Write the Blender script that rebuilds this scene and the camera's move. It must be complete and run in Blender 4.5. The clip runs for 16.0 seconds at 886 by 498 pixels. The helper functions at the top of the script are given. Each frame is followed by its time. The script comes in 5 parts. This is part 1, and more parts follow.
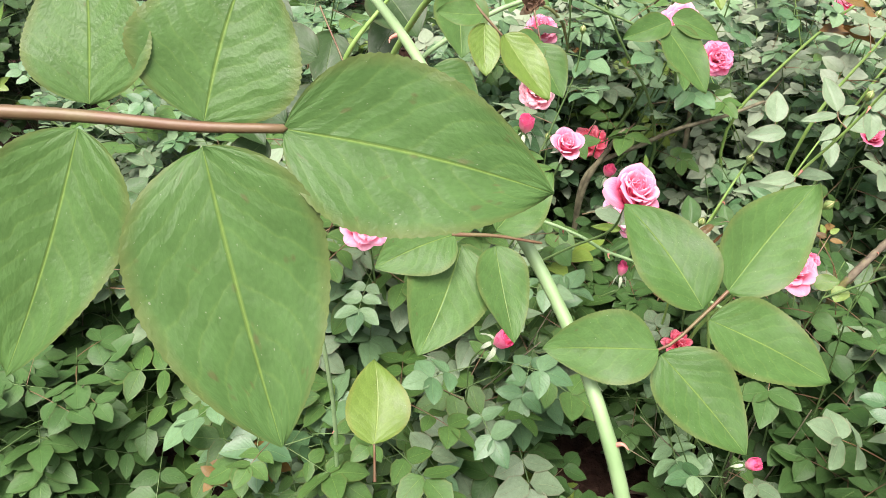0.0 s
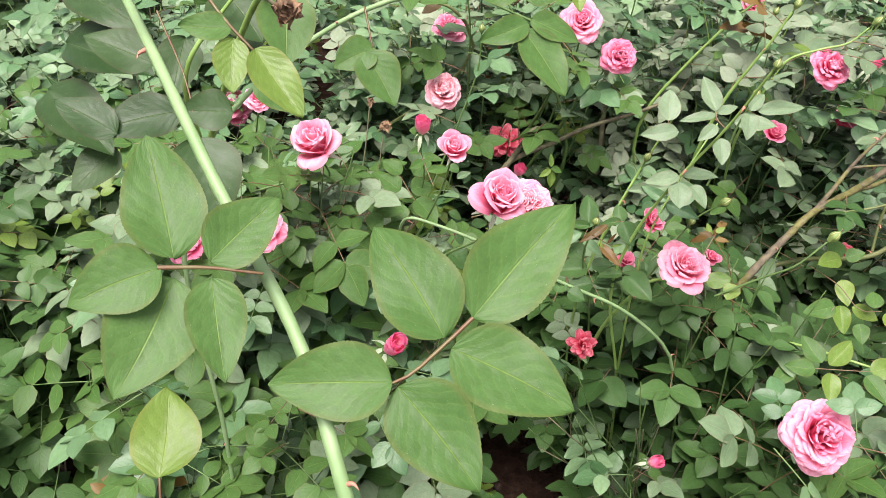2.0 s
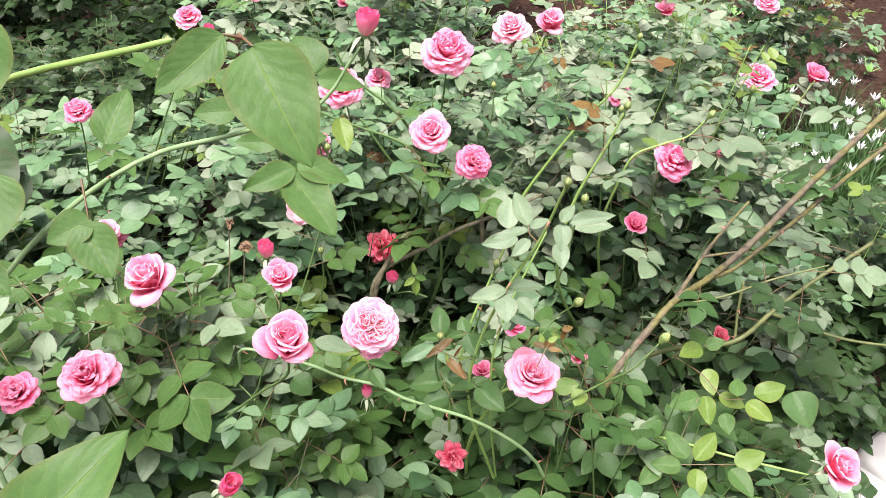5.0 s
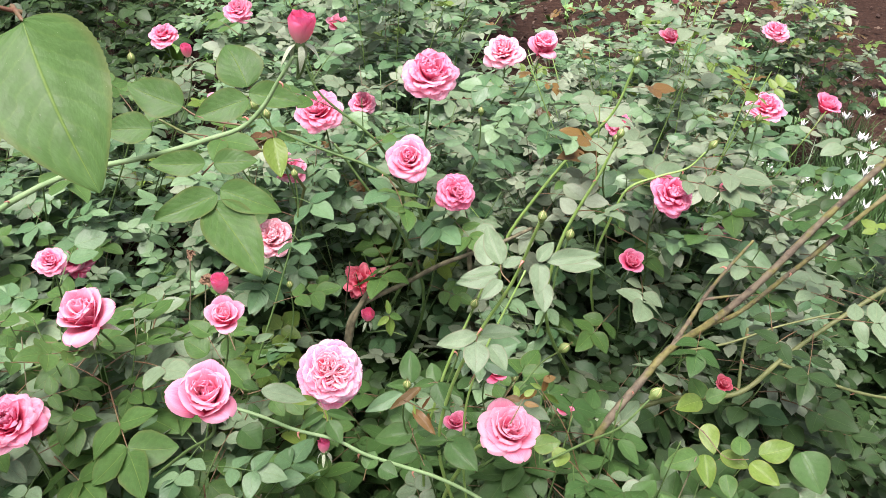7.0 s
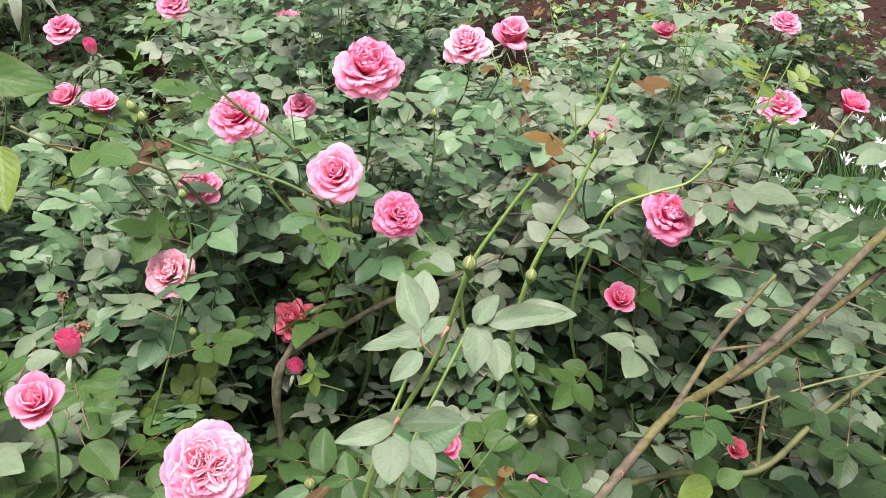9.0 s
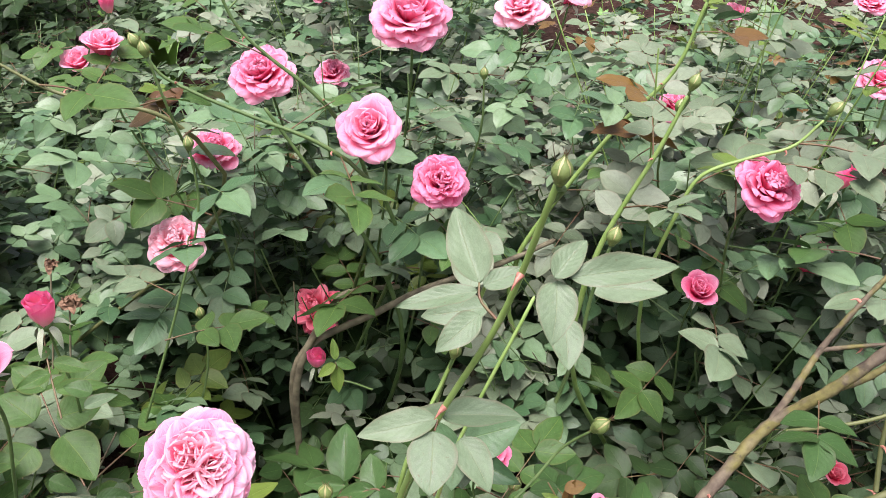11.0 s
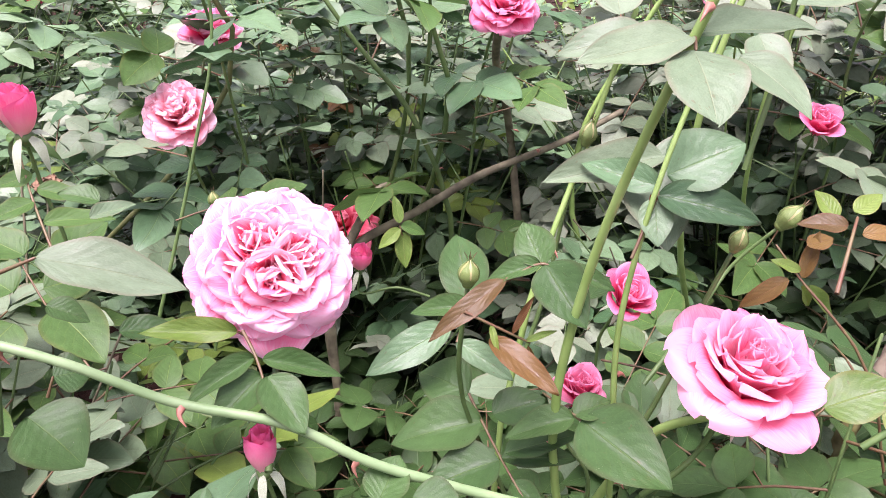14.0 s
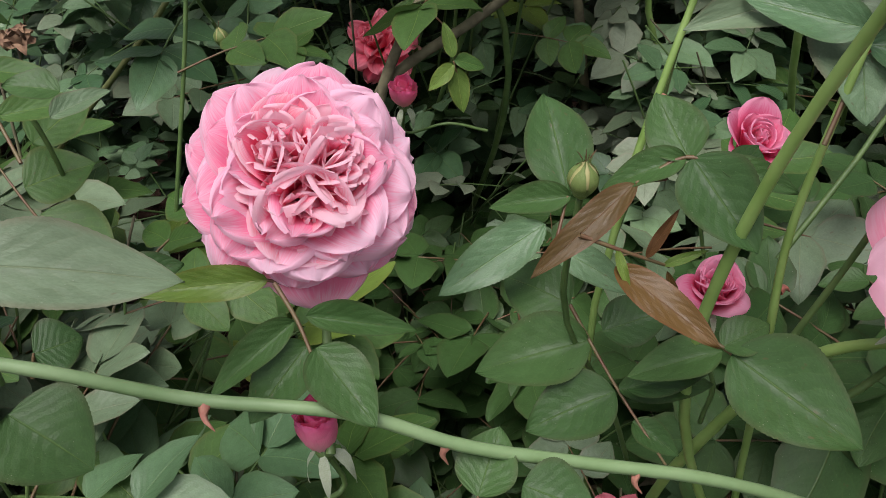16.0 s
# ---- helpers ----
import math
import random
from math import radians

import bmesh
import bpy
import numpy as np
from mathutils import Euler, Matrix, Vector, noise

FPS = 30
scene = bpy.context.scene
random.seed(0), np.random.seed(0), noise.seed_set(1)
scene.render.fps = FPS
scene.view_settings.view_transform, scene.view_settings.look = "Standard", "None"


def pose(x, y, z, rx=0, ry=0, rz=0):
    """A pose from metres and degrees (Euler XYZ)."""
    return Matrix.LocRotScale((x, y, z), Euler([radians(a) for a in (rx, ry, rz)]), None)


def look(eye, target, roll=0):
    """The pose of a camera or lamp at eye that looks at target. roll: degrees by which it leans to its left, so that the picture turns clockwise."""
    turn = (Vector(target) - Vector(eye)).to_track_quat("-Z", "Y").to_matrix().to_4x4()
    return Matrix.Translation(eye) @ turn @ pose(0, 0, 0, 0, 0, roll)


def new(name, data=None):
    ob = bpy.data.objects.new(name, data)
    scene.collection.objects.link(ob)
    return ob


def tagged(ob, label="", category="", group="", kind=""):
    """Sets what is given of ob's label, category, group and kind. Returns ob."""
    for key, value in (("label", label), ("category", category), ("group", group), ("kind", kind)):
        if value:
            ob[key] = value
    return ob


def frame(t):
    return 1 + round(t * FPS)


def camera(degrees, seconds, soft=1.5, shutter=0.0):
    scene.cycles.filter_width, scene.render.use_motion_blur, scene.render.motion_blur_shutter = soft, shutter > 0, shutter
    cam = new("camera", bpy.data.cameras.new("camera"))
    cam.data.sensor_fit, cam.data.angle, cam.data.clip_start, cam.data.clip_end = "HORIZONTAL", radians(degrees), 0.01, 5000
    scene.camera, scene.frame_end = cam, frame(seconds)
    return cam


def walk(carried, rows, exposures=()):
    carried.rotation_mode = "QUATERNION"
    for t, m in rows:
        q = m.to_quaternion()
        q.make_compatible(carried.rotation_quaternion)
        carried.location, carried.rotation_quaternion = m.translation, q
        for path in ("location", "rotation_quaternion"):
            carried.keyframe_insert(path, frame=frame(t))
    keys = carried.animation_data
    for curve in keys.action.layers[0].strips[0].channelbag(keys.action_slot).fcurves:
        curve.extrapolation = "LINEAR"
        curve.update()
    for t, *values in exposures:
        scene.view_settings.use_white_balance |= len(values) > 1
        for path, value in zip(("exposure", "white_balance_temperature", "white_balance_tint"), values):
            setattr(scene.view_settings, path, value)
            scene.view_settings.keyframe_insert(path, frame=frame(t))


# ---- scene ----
cam = camera(58.5, 16.0, soft=0.6)
PATH = [
    (0, (0.135, 0.043, 1.483), (0.063, 1.515, 0.131), 1.5),
    (0.5, (0.159, 0.047, 1.490), (0.126, 1.501, 0.117), 4.5),
    (1, (0.182, 0.058, 1.489), (0.173, 1.515, 0.119), 4.2),
    (1.5, (0.207, 0.066, 1.487), (0.215, 1.533, 0.127), 3.2),
    (2, (0.224, 0.068, 1.484), (0.251, 1.535, 0.124), 3.0),
    (2.5, (0.240, 0.077, 1.483), (0.309, 1.554, 0.136), 3.8),
    (2.7, (0.25, 0.047, 1.507), (0.33, 1.542, 0.181), 3.6),
    (3, (0.267, 0.047, 1.52), (0.357, 1.54, 0.193), 3.7),
    (3.5, (0.29, 0.055, 1.514), (0.397, 1.554, 0.194), 3.7),
    (4, (0.327, 0.065, 1.517), (0.428, 1.581, 0.216), 2.5),
    (4.5, (0.368, 0.099, 1.521), (0.471, 1.651, 0.263), 0.6),
    (4.7, (0.378, 0.103, 1.528), (0.489, 1.672, 0.293), 0.6),
    (6.8, (0.445, 0.183, 1.471), (0.529, 1.813, 0.315), 1.0),
    (7, (0.446, 0.193, 1.472), (0.533, 1.829, 0.325), 1.0),
    (7.5, (0.45, 0.208, 1.452), (0.552, 1.856, 0.324), 1.0),
    (8, (0.475, 0.264, 1.429), (0.594, 1.917, 0.308), 0.7),
    (8.2, (0.493, 0.299, 1.417), (0.611, 1.953, 0.299), 0.5),
    (10.3, (0.542, 0.504, 1.27), (0.572, 2.145, 0.128), 0.8),
    (10.5, (0.542, 0.508, 1.264), (0.563, 2.149, 0.121), 0.6),
    (11, (0.518, 0.51, 1.232), (0.531, 2.189, 0.146), 0.6),
    (11.5, (0.467, 0.503, 1.181), (0.48, 2.205, 0.131), 1.4),
    (11.7, (0.449, 0.508, 1.156), (0.458, 2.209, 0.104), 1.2),
    (12, (0.436, 0.515, 1.131), (0.45, 2.224, 0.093), 1.6),
    (12.5, (0.426, 0.515, 1.08), (0.503, 2.282, 0.145), 0.7),
    (13, (0.415, 0.528, 1.034), (0.508, 2.309, 0.128), 0.7),
    (13.5, (0.418, 0.557, 1.001), (0.535, 2.319, 0.063), -2.1),
    (14, (0.408, 0.562, 0.983), (0.534, 2.312, 0.022), -2.6),
    (14.5, (0.4, 0.562, 0.97), (0.525, 2.304, -0.005), -2.6),
    (15, (0.405, 0.591, 0.961), (0.518, 2.264, -0.129), -3.1),
    (15.4, (0.399, 0.622, 0.962), (0.472, 2.236, -0.217), -4.4),
    (15.5, (0.397, 0.634, 0.966), (0.466, 2.217, -0.255), -4.7),
    (16, (0.397, 0.68, 0.964), (0.372, 2.117, -0.426), -9.3),
]
EXPOSURES = [(0.0, 0.90, 6680, 17), (2.0, 0.70, 6700, 15), (2.5, 0.56, 6680, 13), (3.0, 0.56, 6660, 11), (4.5, 0.90, 6580, 18), (7.0, 0.70, 6520, 20), (8.0, 0.54, 6500, 21), (11.0, 0.56, 6380, 26), (12.0, 0.96, 6240, 36), (13.5, 1.06, 6240, 40), (14.5, 1.04, 6260, 40), (15.0, 0.58, 6320, 30), (15.5, -0.04, 6360, 23), (16.0, -0.27, 6370, 18)]
walk(cam, [(t, look(eye, target, roll)) for t, eye, target, roll in PATH], EXPOSURES)

# ---- light: a bright, thinly clouded sky with a soft high sun ----
world = bpy.data.worlds.new("sky")
scene.world = world
world.use_nodes = True
sky = world.node_tree.nodes.new("ShaderNodeTexSky")
sky.sky_type, sky.sun_disc = "NISHITA", False
sky.sun_elevation, sky.sun_rotation = radians(70), radians(190)
sky.air_density, sky.dust_density, sky.ozone_density = 1.0, 3.0, 1.0
back = world.node_tree.nodes["Background"]
back.inputs["Strength"].default_value = 0.15
cloud = world.node_tree.nodes.new("ShaderNodeHueSaturation")
cloud.inputs["Saturation"].default_value = 0.35
world.node_tree.links.new(sky.outputs[0], cloud.inputs["Color"])
world.node_tree.links.new(cloud.outputs[0], back.inputs["Color"])
sun_data = bpy.data.lights.new("sun", "SUN")
sun_data.energy, sun_data.angle, sun_data.color = 5.0, radians(38), (1.0, 0.97, 0.93)
sun = new("sun", sun_data)
sun.matrix_world = look((-0.35, -0.60, 3.0), (0, 0, 0))

# ---- materials ----


def material(name):
    mat = bpy.data.materials.new(name)
    mat.use_nodes = True
    tree = mat.node_tree
    return mat, tree, tree.nodes["Principled BSDF"]


def node(tree, kind, **sockets):
    made = tree.nodes.new(kind)
    for key, value in sockets.items():
        made.inputs[key].default_value = value
    return made


def ramp(tree, source, *stops):
    made = tree.nodes.new("ShaderNodeValToRGB")
    while len(made.color_ramp.elements) < len(stops):
        made.color_ramp.elements.new(0.5)
    for element, (place, colour) in zip(made.color_ramp.elements, stops):
        element.position, element.color = place, (*colour, 1)
    tree.links.new(source, made.inputs[0])
    return made.outputs[0]


def maths(tree, operation, a, b=0.0):
    made = tree.nodes.new("ShaderNodeMath")
    made.operation = operation
    for slot, value in zip(made.inputs, (a, b)):
        if isinstance(value, (int, float)):
            slot.default_value = value
        else:
            tree.links.new(value, slot)
    return made.outputs[0]


def mixed(tree, factor, a, b, mode="MIX"):
    made = tree.nodes.new("ShaderNodeMix")
    made.data_type, made.blend_type = "RGBA", mode
    for slot, value in ((made.inputs[0], factor), (made.inputs[6], a), (made.inputs[7], b)):
        if isinstance(value, (int, float)):
            slot.default_value = value
        elif isinstance(value, tuple):
            slot.default_value = (*value, 1)
        else:
            tree.links.new(value, slot)
    return made.outputs[2]


def noise_of(tree, scale, detail=4.0, coords="Object"):
    place = tree.nodes.new("ShaderNodeTexCoord")
    made = node(tree, "ShaderNodeTexNoise", Scale=scale, Detail=detail)
    tree.links.new(place.outputs[coords], made.inputs["Vector"])
    return made.outputs["Fac"]


def bumped(tree, shader, height, strength, distance):
    made = node(tree, "ShaderNodeBump", Strength=strength, Distance=distance)
    tree.links.new(height, made.inputs["Height"])
    tree.links.new(made.outputs[0], shader.inputs["Normal"])


def thin(tree, shader, colour, share):
    """Lets part of the light through a leaf or petal."""
    through_it = tree.nodes.new("ShaderNodeBsdfTranslucent")
    tree.links.new(colour, through_it.inputs["Color"])
    both = tree.nodes.new("ShaderNodeMixShader")
    both.inputs[0].default_value = share
    tree.links.new(shader.outputs[0], both.inputs[1])
    tree.links.new(through_it.outputs[0], both.inputs[2])
    tree.links.new(both.outputs[0], tree.nodes["Material Output"].inputs["Surface"])


def leaf_material(name, tones, rib, edge, gloss=0.38, share=0.11, sheen=0.36):
    mat, tree, shader = material(name)
    one = tree.nodes.new("ShaderNodeObjectInfo").outputs["Random"]
    piece = tree.nodes.new("ShaderNodeNewGeometry").outputs["Random Per Island"]
    lot = tree.nodes.new("ShaderNodeUVMap")
    lot.uv_map = "Lot"
    whole = tree.nodes.new("ShaderNodeSeparateXYZ")
    tree.links.new(lot.outputs[0], whole.inputs[0])
    # one tone for a whole leaf, with a little play between its leaflets
    chance = maths(tree, "FRACT", maths(tree, "ADD", maths(tree, "ADD", one, whole.outputs[0]), maths(tree, "MULTIPLY", piece, 0.16)))
    uv = tree.nodes.new("ShaderNodeUVMap")
    split = tree.nodes.new("ShaderNodeSeparateXYZ")
    tree.links.new(uv.outputs[0], split.inputs[0])
    across = maths(tree, "ABSOLUTE", maths(tree, "SUBTRACT", split.outputs[0], 0.5))
    colour = ramp(tree, chance, *[(i / (len(tones) - 1), c) for i, c in enumerate(tones)])
    blotch = noise_of(tree, 5, 5, "UV")
    colour = mixed(tree, 0.5, colour, ramp(tree, blotch, (0.3, (0.55, 0.55, 0.50)), (0.7, (1.0, 1.0, 1.0))), "MULTIPLY")
    # side veins run forward from the midrib
    slant = maths(tree, "SUBTRACT", maths(tree, "MULTIPLY", split.outputs[1], 7.0), maths(tree, "MULTIPLY", across, 5.5))
    slant = maths(tree, "ADD", slant, maths(tree, "MULTIPLY", blotch, 1.1))
    vein = maths(tree, "ABSOLUTE", maths(tree, "SUBTRACT", maths(tree, "FRACT", slant), 0.5))
    veins = ramp(tree, vein, (0.0, (1, 1, 1)), (0.10, (0, 0, 0)))
    colour = mixed(tree, maths(tree, "MULTIPLY", veins, 0.09), colour, rib)
    midrib = ramp(tree, across, (0.0, (1, 1, 1)), (0.006, (0.7, 0.7, 0.7)), (0.014, (0, 0, 0)))
    colour = mixed(tree, maths(tree, "MULTIPLY", midrib, 0.5), colour, rib)
    rim = ramp(tree, maths(tree, "ADD", across, maths(tree, "MULTIPLY", blotch, 0.09)), (0.45, (0, 0, 0)), (0.56, (1, 1, 1)))
    colour = mixed(tree, maths(tree, "MULTIPLY", rim, 0.38), colour, edge)
    speck = ramp(tree, noise_of(tree, 55, 1, "UV"), (0.74, (0, 0, 0)), (0.78, (1, 1, 1)))
    colour = mixed(tree, maths(tree, "MULTIPLY", speck, 0.4), colour, (0.35, 0.36, 0.28))
    spot = ramp(tree, maths(tree, "ADD", noise_of(tree, 7, 2, "UV"), maths(tree, "MULTIPLY", chance, 0.10)), (0.74, (0, 0, 0)), (0.79, (1, 1, 1)))
    colour = mixed(tree, maths(tree, "MULTIPLY", spot, 0.5), colour, (0.10, 0.075, 0.03))
    tree.links.new(colour, shader.inputs["Base Color"])
    rough = ramp(tree, blotch, (0.3, (gloss - 0.06,) * 3), (0.7, (gloss + 0.1,) * 3))
    tree.links.new(rough, shader.inputs["Roughness"])
    grain = noise_of(tree, 34, 3, "UV")
    colour = mixed(tree, 0.32, colour, ramp(tree, grain, (0.35, (0.62, 0.66, 0.55)), (0.65, (1.0, 1.0, 1.0))), "MULTIPLY")
    tree.links.new(colour, shader.inputs["Base Color"])
    relief = maths(tree, "SUBTRACT", maths(tree, "ADD", maths(tree, "MULTIPLY", grain, 0.22), maths(tree, "MULTIPLY", blotch, 0.5)), maths(tree, "ADD", maths(tree, "MULTIPLY", maths(tree, "SUBTRACT", 0.5, vein), 0.45), maths(tree, "MULTIPLY", midrib, 0.6)))
    shader.inputs["Specular IOR Level"].default_value = sheen
    bumped(tree, shader, relief, 0.4, 0.0010)
    thin(tree, shader, colour, share)
    return mat


LEAF = leaf_material("mature rose leaf", [(0.040, 0.099, 0.039), (0.095, 0.198, 0.087), (0.207, 0.320, 0.172), (0.055, 0.131, 0.055), (0.145, 0.253, 0.122), (0.076, 0.167, 0.072), (0.188, 0.296, 0.158)], (0.147, 0.250, 0.064), (0.059, 0.070, 0.024))
PALE = leaf_material("greyish rose leaf", [(0.112, 0.185, 0.094), (0.170, 0.244, 0.141), (0.139, 0.210, 0.117)], (0.227, 0.260, 0.137), (0.165, 0.080, 0.059), 0.48)
# sage green, with sunlit tops and sky sheen put into the colour
SAGE = leaf_material("sage rose leaf with sheen in its colour", [(0.167, 0.230, 0.136), (0.250, 0.304, 0.205), (0.197, 0.258, 0.165), (0.114, 0.172, 0.092)], (0.247, 0.280, 0.166), (0.206, 0.140, 0.088), 0.48)
YOUNG = leaf_material("young rose leaf", [(0.127, 0.220, 0.036), (0.176, 0.270, 0.048), (0.108, 0.200, 0.040)], (0.314, 0.380, 0.104), (0.216, 0.140, 0.040), 0.40, 0.28)
BRONZE = leaf_material("bronze rose leaf", [(0.114, 0.056, 0.020), (0.181, 0.109, 0.023), (0.081, 0.054, 0.021)], (0.216, 0.090, 0.048), (0.196, 0.060, 0.032), 0.42, 0.2)
FRESH = leaf_material("fresh green rose leaf", [(0.064, 0.145, 0.034), (0.090, 0.184, 0.049), (0.076, 0.163, 0.043)], (0.235, 0.340, 0.072), (0.157, 0.120, 0.040), 0.42, 0.30, 0.22)
# dark tone of old leaves, also used to colour in shade low down
DARK = leaf_material("old and shaded rose leaf", [(0.024, 0.056, 0.017), (0.039, 0.080, 0.025), (0.029, 0.066, 0.021)], (0.088, 0.140, 0.040), (0.059, 0.035, 0.020), 0.42, sheen=0.24)
# darker green than LEAF, for some rose bushes, sprays and the shrub
SHADE = leaf_material("dark green leaf", [(0.036, 0.089, 0.024), (0.061, 0.131, 0.037), (0.045, 0.106, 0.030)], (0.108, 0.180, 0.048), (0.059, 0.035, 0.020), 0.42, sheen=0.24)


def stem_material(name, low, high, scale=90, gloss=0.5):
    mat, tree, shader = material(name)
    grain = noise_of(tree, scale, 5)
    tree.links.new(ramp(tree, grain, (0.3, low), (0.65, high)), shader.inputs["Base Color"])
    shader.inputs["Roughness"].default_value = gloss
    bumped(tree, shader, grain, 0.3, 0.001)
    return mat


STEM = stem_material("green stem", (0.055, 0.11, 0.028), (0.10, 0.17, 0.048))
CANE = stem_material("green cane", (0.155, 0.270, 0.055), (0.225, 0.350, 0.095), 60)
WAXY = stem_material("waxy green cane", (0.145, 0.245, 0.095), (0.21, 0.315, 0.145), 50)
RED_STEM = stem_material("reddish leaf stalk", (0.12, 0.048, 0.028), (0.13, 0.105, 0.042), 120)


def bark_material():
    """Ageing cane: olive skin that turns grey-brown in patches, with dark scars."""
    mat, tree, shader = material("weathered cane")
    patch, grain, scar = noise_of(tree, 26, 4), noise_of(tree, 150, 5), noise_of(tree, 70, 3)
    colour = ramp(tree, patch, (0.36, (0.125, 0.100, 0.070)), (0.47, (0.150, 0.128, 0.082)), (0.54, (0.150, 0.142, 0.045)), (0.68, (0.190, 0.172, 0.085)))
    colour = mixed(tree, 0.75, colour, ramp(tree, grain, (0.30, (0.45, 0.42, 0.42)), (0.62, (1.0, 1.0, 1.0))), "MULTIPLY")
    colour = mixed(tree, ramp(tree, scar, (0.60, (0, 0, 0)), (0.68, (0.8, 0.8, 0.8))), colour, (0.045, 0.034, 0.028))
    tree.links.new(colour, shader.inputs["Base Color"])
    shader.inputs["Roughness"].default_value = 0.75
    shader.inputs["Specular IOR Level"].default_value = 0.25
    bumped(tree, shader, grain, 0.5, 0.0015)
    return mat


GREY_WOOD = bark_material()
OLIVE = stem_material("olive cane", (0.085, 0.110, 0.030), (0.150, 0.165, 0.060), 60, 0.6)
WOOD = stem_material("woody cane", (0.072, 0.064, 0.036), (0.195, 0.180, 0.105), 70, 0.8)
THORN = stem_material("thorn", (0.35, 0.12, 0.09), (0.45, 0.22, 0.15), 300)
SEPAL = stem_material("sepal", (0.20, 0.28, 0.13), (0.46, 0.50, 0.38), 200)
BUD = stem_material("green bud", (0.10, 0.17, 0.04), (0.18, 0.24, 0.065), 150)
BUD_TIP = stem_material("pale bud tip", (0.30, 0.31, 0.11), (0.46, 0.41, 0.20), 180)
DEAD = stem_material("withered flower", (0.10, 0.05, 0.03), (0.30, 0.19, 0.11), 260, 0.9)


def petal_material(name, deep, middle, pale, share=0.48, stops=(0.15, 0.68, 1.03), mottle=0.4):
    mat, tree, shader = material(name)
    uv = tree.nodes.new("ShaderNodeUVMap")
    split = tree.nodes.new("ShaderNodeSeparateXYZ")
    tree.links.new(uv.outputs[0], split.inputs[0])
    one = tree.nodes.new("ShaderNodeObjectInfo").outputs["Random"]
    lot = maths(tree, "MULTIPLY", maths(tree, "SUBTRACT", one, 0.5), 0.22)
    streak = node(tree, "ShaderNodeTexNoise", Scale=6.0, Detail=4.0)
    stretch = tree.nodes.new("ShaderNodeVectorMath")
    stretch.operation = "MULTIPLY"
    stretch.inputs[1].default_value = (9.0, 0.9, 1.0)
    tree.links.new(uv.outputs[0], stretch.inputs[0])
    tree.links.new(stretch.outputs[0], streak.inputs["Vector"])
    cloud = maths(tree, "MULTIPLY", maths(tree, "SUBTRACT", streak.outputs["Fac"], 0.5), mottle)
    side = maths(tree, "ABSOLUTE", maths(tree, "SUBTRACT", split.outputs[0], 0.5))
    rim = maths(tree, "MULTIPLY", maths(tree, "POWER", maths(tree, "MULTIPLY", side, 2.0), 4.0), 0.16)
    along = maths(tree, "ADD", maths(tree, "ADD", maths(tree, "ADD", split.outputs[1], rim), lot), cloud)
    colour = ramp(tree, along, (stops[0], deep), (stops[1], middle), (stops[2], pale))
    tree.links.new(colour, shader.inputs["Base Color"])
    shader.inputs["Roughness"].default_value = 0.55
    shader.inputs["Specular IOR Level"].default_value = 0.14
    bumped(tree, shader, streak.outputs["Fac"], 0.22, 0.0010)
    thin(tree, shader, colour, share)
    return mat


PINK = petal_material("pink petal", (0.86, 0.07, 0.20), (0.91, 0.22, 0.38), (0.95, 0.52, 0.65), stops=(0.12, 0.64, 1.0))
PALE_PINK = petal_material("pale pink petal", (0.92, 0.17, 0.31), (0.93, 0.36, 0.49), (0.95, 0.65, 0.73), stops=(0.12, 0.64, 1.0))
DEEP = petal_material("deep pink petal", (0.78, 0.05, 0.15), (0.84, 0.14, 0.29), (0.91, 0.40, 0.56), stops=(0.12, 0.66, 1.0))
SOFT = petal_material("soft pink petal", (0.90, 0.10, 0.24), (0.92, 0.27, 0.42), (0.95, 0.55, 0.67), 0.50, (0.14, 0.66, 1.02), 0.45)
SALMON = petal_material("salmon pink petal", (0.92, 0.17, 0.23), (0.94, 0.35, 0.43), (0.96, 0.64, 0.70), 0.42, (0.12, 0.64, 1.0))
BUD_PINK = petal_material("bud petal", (0.94, 0.59, 0.57), (0.92, 0.32, 0.47), (0.90, 0.18, 0.38))
HERO = petal_material("full rose petal", (0.93, 0.10, 0.25), (0.94, 0.27, 0.44), (0.93, 0.64, 0.76), 0.48, (0.34, 0.76, 1.02), 0.42)
HEART = petal_material("rose heart petal", (0.92, 0.10, 0.21), (0.94, 0.24, 0.37), (0.94, 0.68, 0.75), 0.52, (0.42, 0.80, 0.97), 0.36)
CORAL = petal_material("coral petal", (0.66, 0.04, 0.09), (0.78, 0.11, 0.18), (0.85, 0.28, 0.35))


def ground_material():
    mat, tree, shader = material("brown garden soil")
    big, fine = noise_of(tree, 1.7, 5), noise_of(tree, 45, 8)
    colour = ramp(tree, fine, (0.25, (0.020, 0.011, 0.008)), (0.55, (0.042, 0.023, 0.016)), (0.8, (0.078, 0.048, 0.034)))
    colour = mixed(tree, 0.6, colour, ramp(tree, big, (0.3, (0.5, 0.5, 0.5)), (0.7, (1.0, 0.95, 0.9))), "MULTIPLY")
    tree.links.new(colour, shader.inputs["Base Color"])
    shader.inputs["Roughness"].default_value = 0.95
    shader.inputs["Specular IOR Level"].default_value = 0.1
    bumped(tree, shader, fine, 0.9, 0.02)
    return mat


